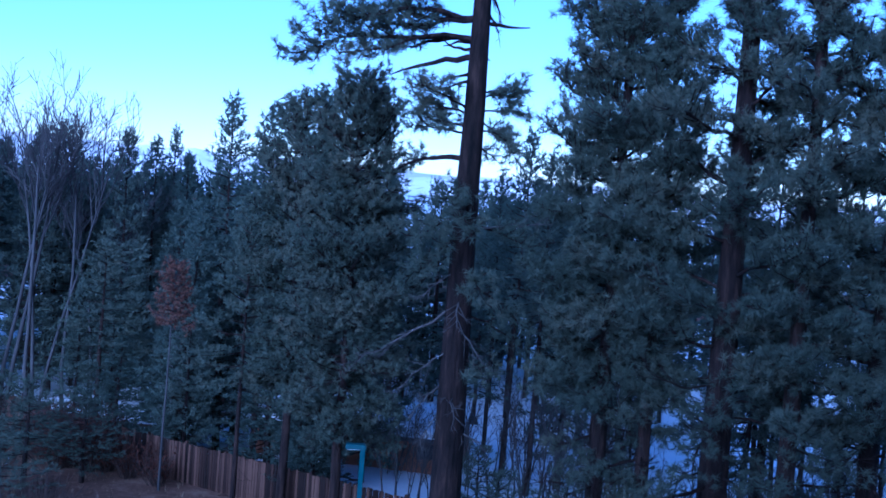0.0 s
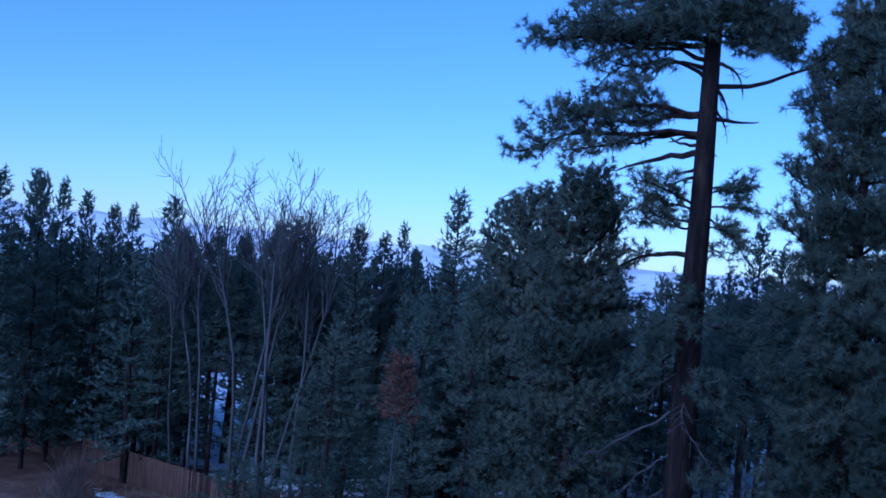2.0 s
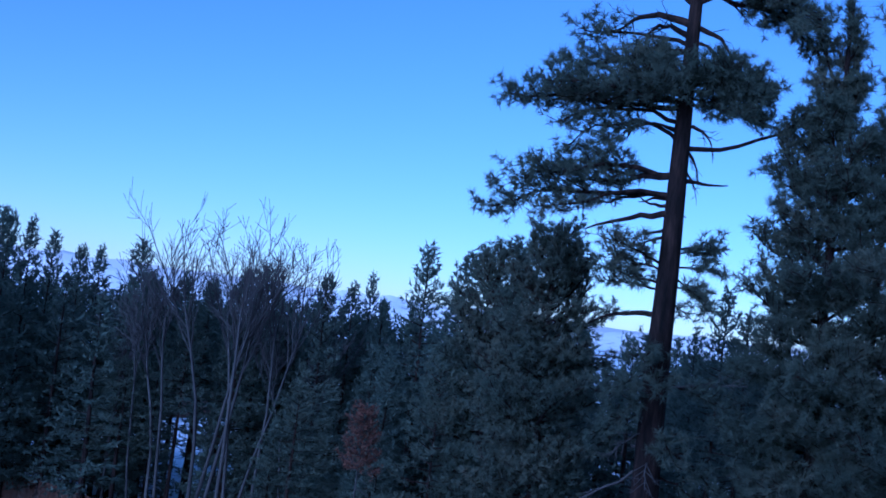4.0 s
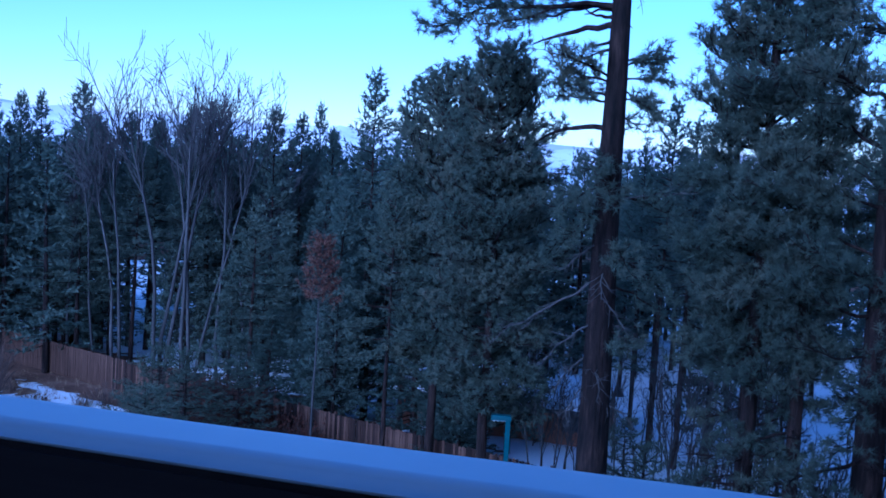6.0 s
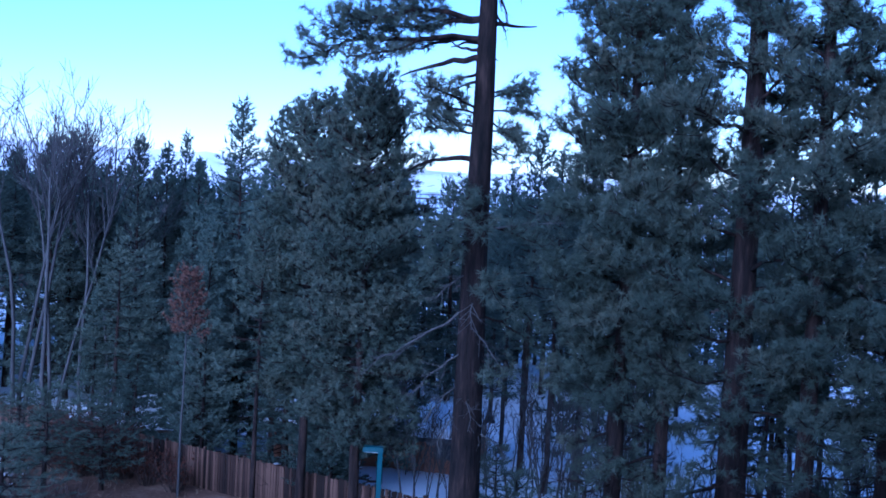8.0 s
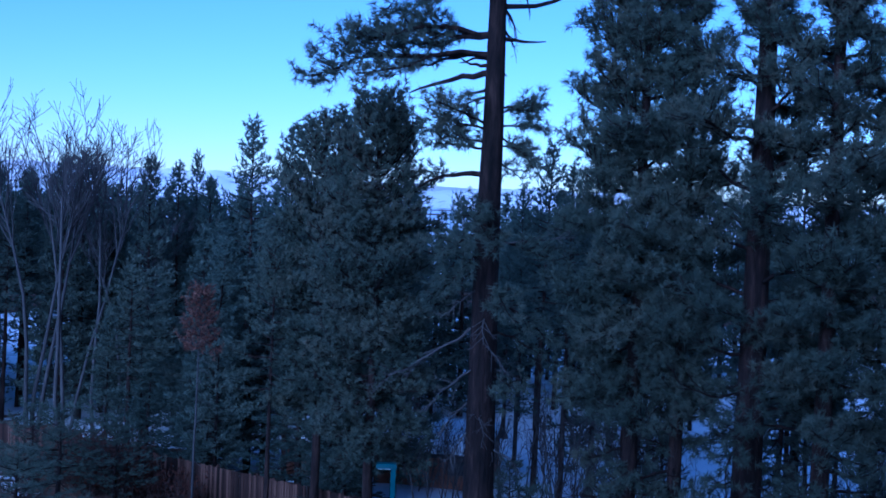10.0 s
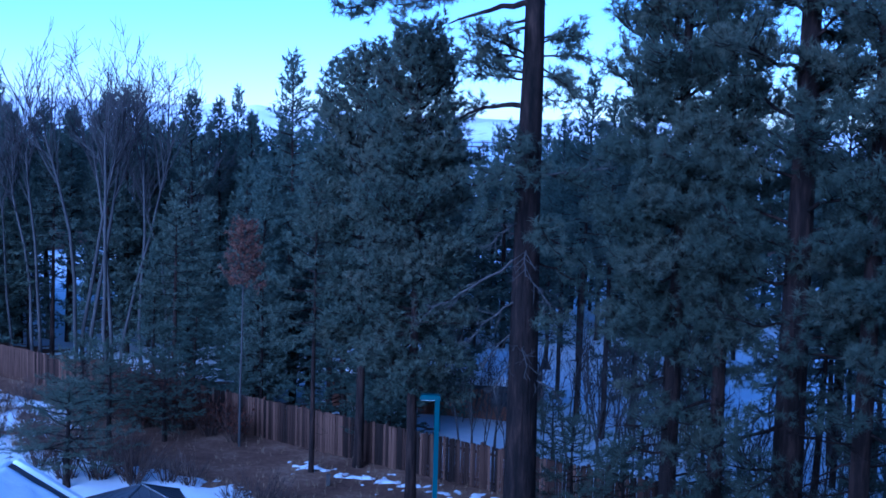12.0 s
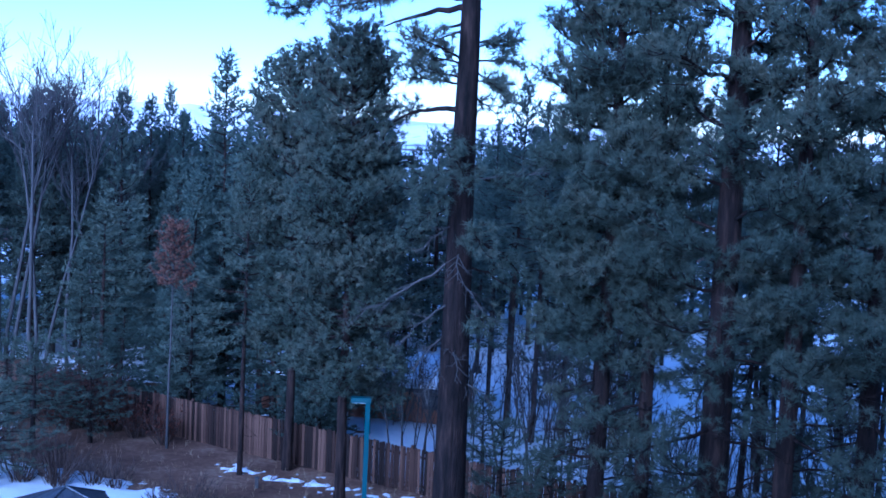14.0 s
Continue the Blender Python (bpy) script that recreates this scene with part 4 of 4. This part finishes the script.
for i, (x, y, H, n) in enumerate(((-16.3, 45.7, 1.5, 60), (-14.8, 45.4, 1.5, 70), (-17.6, 45.6, 1.7, 60), (-9.1, 42.3, 1.2, 55), (-8.2, 41.7, 1.0, 40), (-12.6, 45.6, 0.9, 30), (-19.3, 47.2, 1.5, 50),
                                  (-18.6, 49.0, 1.3, 40), (-20.5, 50.0, 1.4, 45), (-22.5, 57.5, 0.9, 30), (-24.5, 58.5, 0.9, 30), (-4.4, 40.8, 0.9, 35), (-10.6, 44.2, 0.6, 18),
                                  (-19.6, 57.4, 1.4, 60), (-18.2, 56.6, 1.3, 55), (-16.7, 55.4, 1.5, 60), (-15.2, 54.6, 1.3, 55), (-13.9, 53.6, 1.1, 45), (-17.5, 54.6, 1.1, 45), (-12.4, 52.6, 1.0, 35), (-20.6, 55.0, 1.2, 50),
                                  (-23.4, 55.2, 0.6, 30), (-24.8, 56.4, 0.5, 28), (-22.2, 53.4, 0.7, 34), (-25.6, 58.2, 0.6, 28), (-23.0, 51.6, 0.7, 30), (-21.4, 51.8, 0.8, 34), (-26.2, 55.0, 0.6, 28), (-27.5, 57.2, 0.6, 28),
                                  (-15.6, 46.6, 1.2, 50), (-13.6, 45.9, 0.9, 36), (-7.2, 42.6, 0.6, 24),
                                  (-31.2, 59.4, 1.6, 60), (-29.4, 55.2, 1.5, 60), (-27.8, 52.2, 1.4, 60), (-32.4, 62.0, 1.7, 60), (-30.2, 57.4, 1.3, 50), (-17.0, 54.9, 2.1, 60), (-15.9, 54.3, 1.7, 55), (-18.2, 55.6, 1.8, 55))):
    shrub(x, y, H * (1.45 if 13 <= i <= 20 else 1.35), int(n * 1.2), 50 + i, 13 <= i <= 20 or i >= 37)

conifer(OPEN[0], -8.3, 48.4, 40, 0.78, 0.75, "open-crowned young pine in front of the fence", "young garden pines")
# small pine over the shrubs beside the gazebo, and low young pines at the foot of the tall ones
YOUNG = conifer_meshes(6.0, 0.12, 1.9, 2.0, 34, 12, 0.22, 0.03, M_NEEDLE, 0.5, 3.0, seed=31)
for x, y, s, sx in ((-17.1, 44.4, 0.66, 1.45), (-17.6, 50.6, 0.75, 1.2), (-15.6, 52.2, 0.62, 1.1), (-19.6, 53.0, 0.7, 1.1), (5.0, 46.5, 0.6, 0.9), (7.2, 45.5, 1.0, 0.9), (13.8, 41.4, 1.0, 1.0), (2.0, 40.5, 0.75, 0.9), (3.6, 39.4, 0.65, 1.0), (10.6, 37.6, 0.8, 0.9), (1.6, 48.8, 0.6, 0.8), (14.6, 37.4, 0.9, 0.9)):
    conifer(YOUNG, x, y, x * 50, s, sx, "young pine with spreading needled branches", "young garden pines")


def build_grass():
    q = np.random.default_rng(41)
    X, Y = q.uniform(-33, 3, 15000), q.uniform(40, 66, 15000)
    sd, b = snow_depth(X, Y), beyond(X, Y)
    ok = (b < -0.3) & (sd < 0.12) & ((np.abs(sd) < 0.16) | (q.uniform(size=len(X)) < 0.12))
    C = np.stack([X[ok], Y[ok], np.full(ok.sum(), 0.02)], 1)
    g = Geo()
    g.tufts(C, np.tile([0, 0, 1.0], (len(C), 1)), 9, 0.3, 0.016, 0.4)
    ob = new("dry_grass", g.mesh("dry_grass", M_GRASS))
    tagged(ob, "sparse dry straw-coloured grass at the snow's edge", "grass", kind="stuff")


build_grass()


# ---- pegs and a marker in the yard ----
g = Geo()
g.box((0, 0, 0.2), (0.14, 0.14, 0.4))
mk = thing("utility_marker", -7.3, 46.7, 0, label="short grey utility marker post in bare earth", category="marker post")
part("post", g.mesh("post", M_DEADWOOD), mk)
g = Geo()
g.box((0, 0, 0.42), (0.18, 0.18, 0.05))
part("cap", g.mesh("cap", M_SHINGLE), mk)


# ---- balcony ----
RAIL_YAW = -10.3
RAIL_TOP = 13.655
balcony = thing("balcony", 0, 1.036, 0, RAIL_YAW, label="hotel balcony with dark-stained timber rail", category="balcony")
bx = 0.112


def bevel_box(name, c, s, mat, bev):
    bm = bmesh.new()
    bmesh.ops.create_cube(bm, size=1)
    bmesh.ops.scale(bm, vec=s, verts=bm.verts)
    bmesh.ops.bevel(bm, geom=bm.edges[:], offset=bev, segments=2, affect='EDGES')
    bmesh.ops.translate(bm, vec=c, verts=bm.verts)
    me = bpy.data.meshes.new(name)
    bm.to_mesh(me)
    bm.free()
    me.materials.append(mat)
    return me


part("top_rail", bevel_box("top_rail", (0, -bx / 2, RAIL_TOP - 0.018 - 0.0275), (6.4, bx, 0.055), M_STAIN, 0.006), balcony, "dark brown capping rail")
for x in (-3.1, 3.1):
    part("rail_post", bevel_box("rail_post", (x, -bx / 2, RAIL_TOP - 0.575), (0.1, 0.1, 1.0), M_STAIN, 0.005), balcony)
part("bottom_rail", bevel_box("bottom_rail", (0, -bx / 2, RAIL_TOP - 1.0), (6.1, 0.06, 0.09), M_STAIN, 0.004), balcony)
part("deck", bevel_box("deck", (0, -1.1, RAIL_TOP - 1.24), (6.4, 2.4, 0.2), M_STAIN, 0.01), balcony)
V, F = slab(np.linspace(-3.2, 3.2, 130), np.linspace(-bx + 0.004, 0, 14), lambda x, y: RAIL_TOP - 0.018, 0.02, 9.0)
rs = new("rail_snow", mesh_of("rail_snow", V, F, M_FILM, True))
rs.matrix_basis = balcony.matrix_basis.copy()
tagged(rs, "smooth strip of snow lying on the balcony rail", "snow")


# ---- hotel wall behind the viewer ----
# unseen block; width and height chosen so it shades the lower trees and garden
def hotel():
    g = Geo()
    g.box((7, -6.5, 12.0), (42, 10, 24.0), 0)
    w = new("hotel_wall", g.mesh("hotel_wall", M_STUCCO))
    tagged(w, "tan stuccoed hotel building behind the balcony", "building", kind="structure")


hotel()


# ---- fence, board by board ----
def fence():
    root = thing("fence", 0, 0, 0, label="weathered reddish-brown cedar board fence", category="fence")
    yaw = math.degrees(math.atan2(FT[1], FT[0]))
    q = np.random.default_rng(77)
    boards = []
    for k in range(5):
        g = Geo()
        t = q.uniform(-0.02, 0.03)
        V = np.array([(-0.066, -0.011, 0), (0.066, -0.011, 0), (0.066, -0.011, 1.76 + t), (0.045, -0.011, 1.80 + t), (-0.045, -0.011, 1.80 + t), (-0.066, -0.011, 1.76 + t)])
        V = np.concatenate([V, V + np.array([0, 0.022, 0])])
        side = np.array([(i, (i + 1) % 6, (i + 1) % 6 + 6, i + 6) for i in range(6)])
        g.add(V, [np.array([(5, 2, 3, 4), (0, 1, 2, 5), (10, 9, 8, 11), (11, 8, 7, 6)]), side])
        boards.append(g.mesh("board", M_FENCE))
    length = float(np.linalg.norm(FB - FA))
    rest = Geo()
    step = 0.148
    for i in range(int(length / step)):
        s = i * step
        p = FA + FT * s
        off = q.normal(0, 0.006)
        p = p + FN * (off - 0.04)
        near = 25.5 <= s <= 25.5 + 300 * step
        dz = q.normal(0, 0.02)
        if near:
            b = part("board", boards[i % 5], root)
            b.matrix_basis = pose(p[0], p[1], 0.03 + dz, 0, q.normal(0, 0.5), yaw + q.normal(0, 1.2))
        else:
            rest.box((p[0], p[1], 0.93 + dz), (0.132, 0.022, 1.8), yaw)
    tagged(part("board_run", rest.mesh("board_run", M_FENCE), root, "weathered cedar boards"), kind="stuff")
    post_g = Geo()
    post_g.box((0, 0, 0.95), (0.1, 0.1, 1.9))
    pm = post_g.mesh("post", M_FENCE)
    for s in np.arange(0, length, 2.4):
        p = FA + FT * s + FN * 0.09
        o = part("post", pm, root)
        o.matrix_basis = pose(p[0], p[1], 0, 0, 0, yaw)
    rg = Geo()
    rg.box((0, 0, 0), (2.4, 0.04, 0.09))
    rm = rg.mesh("rail", M_FENCE)
    for s in np.arange(0, length - 2.4, 2.4):
        for z in (0.35, 1.5):
            p = FA + FT * (s + 1.2)
            o = part("rail", rm, root)
            o.matrix_basis = pose(p[0], p[1], z, 0, 0, yaw)


fence()
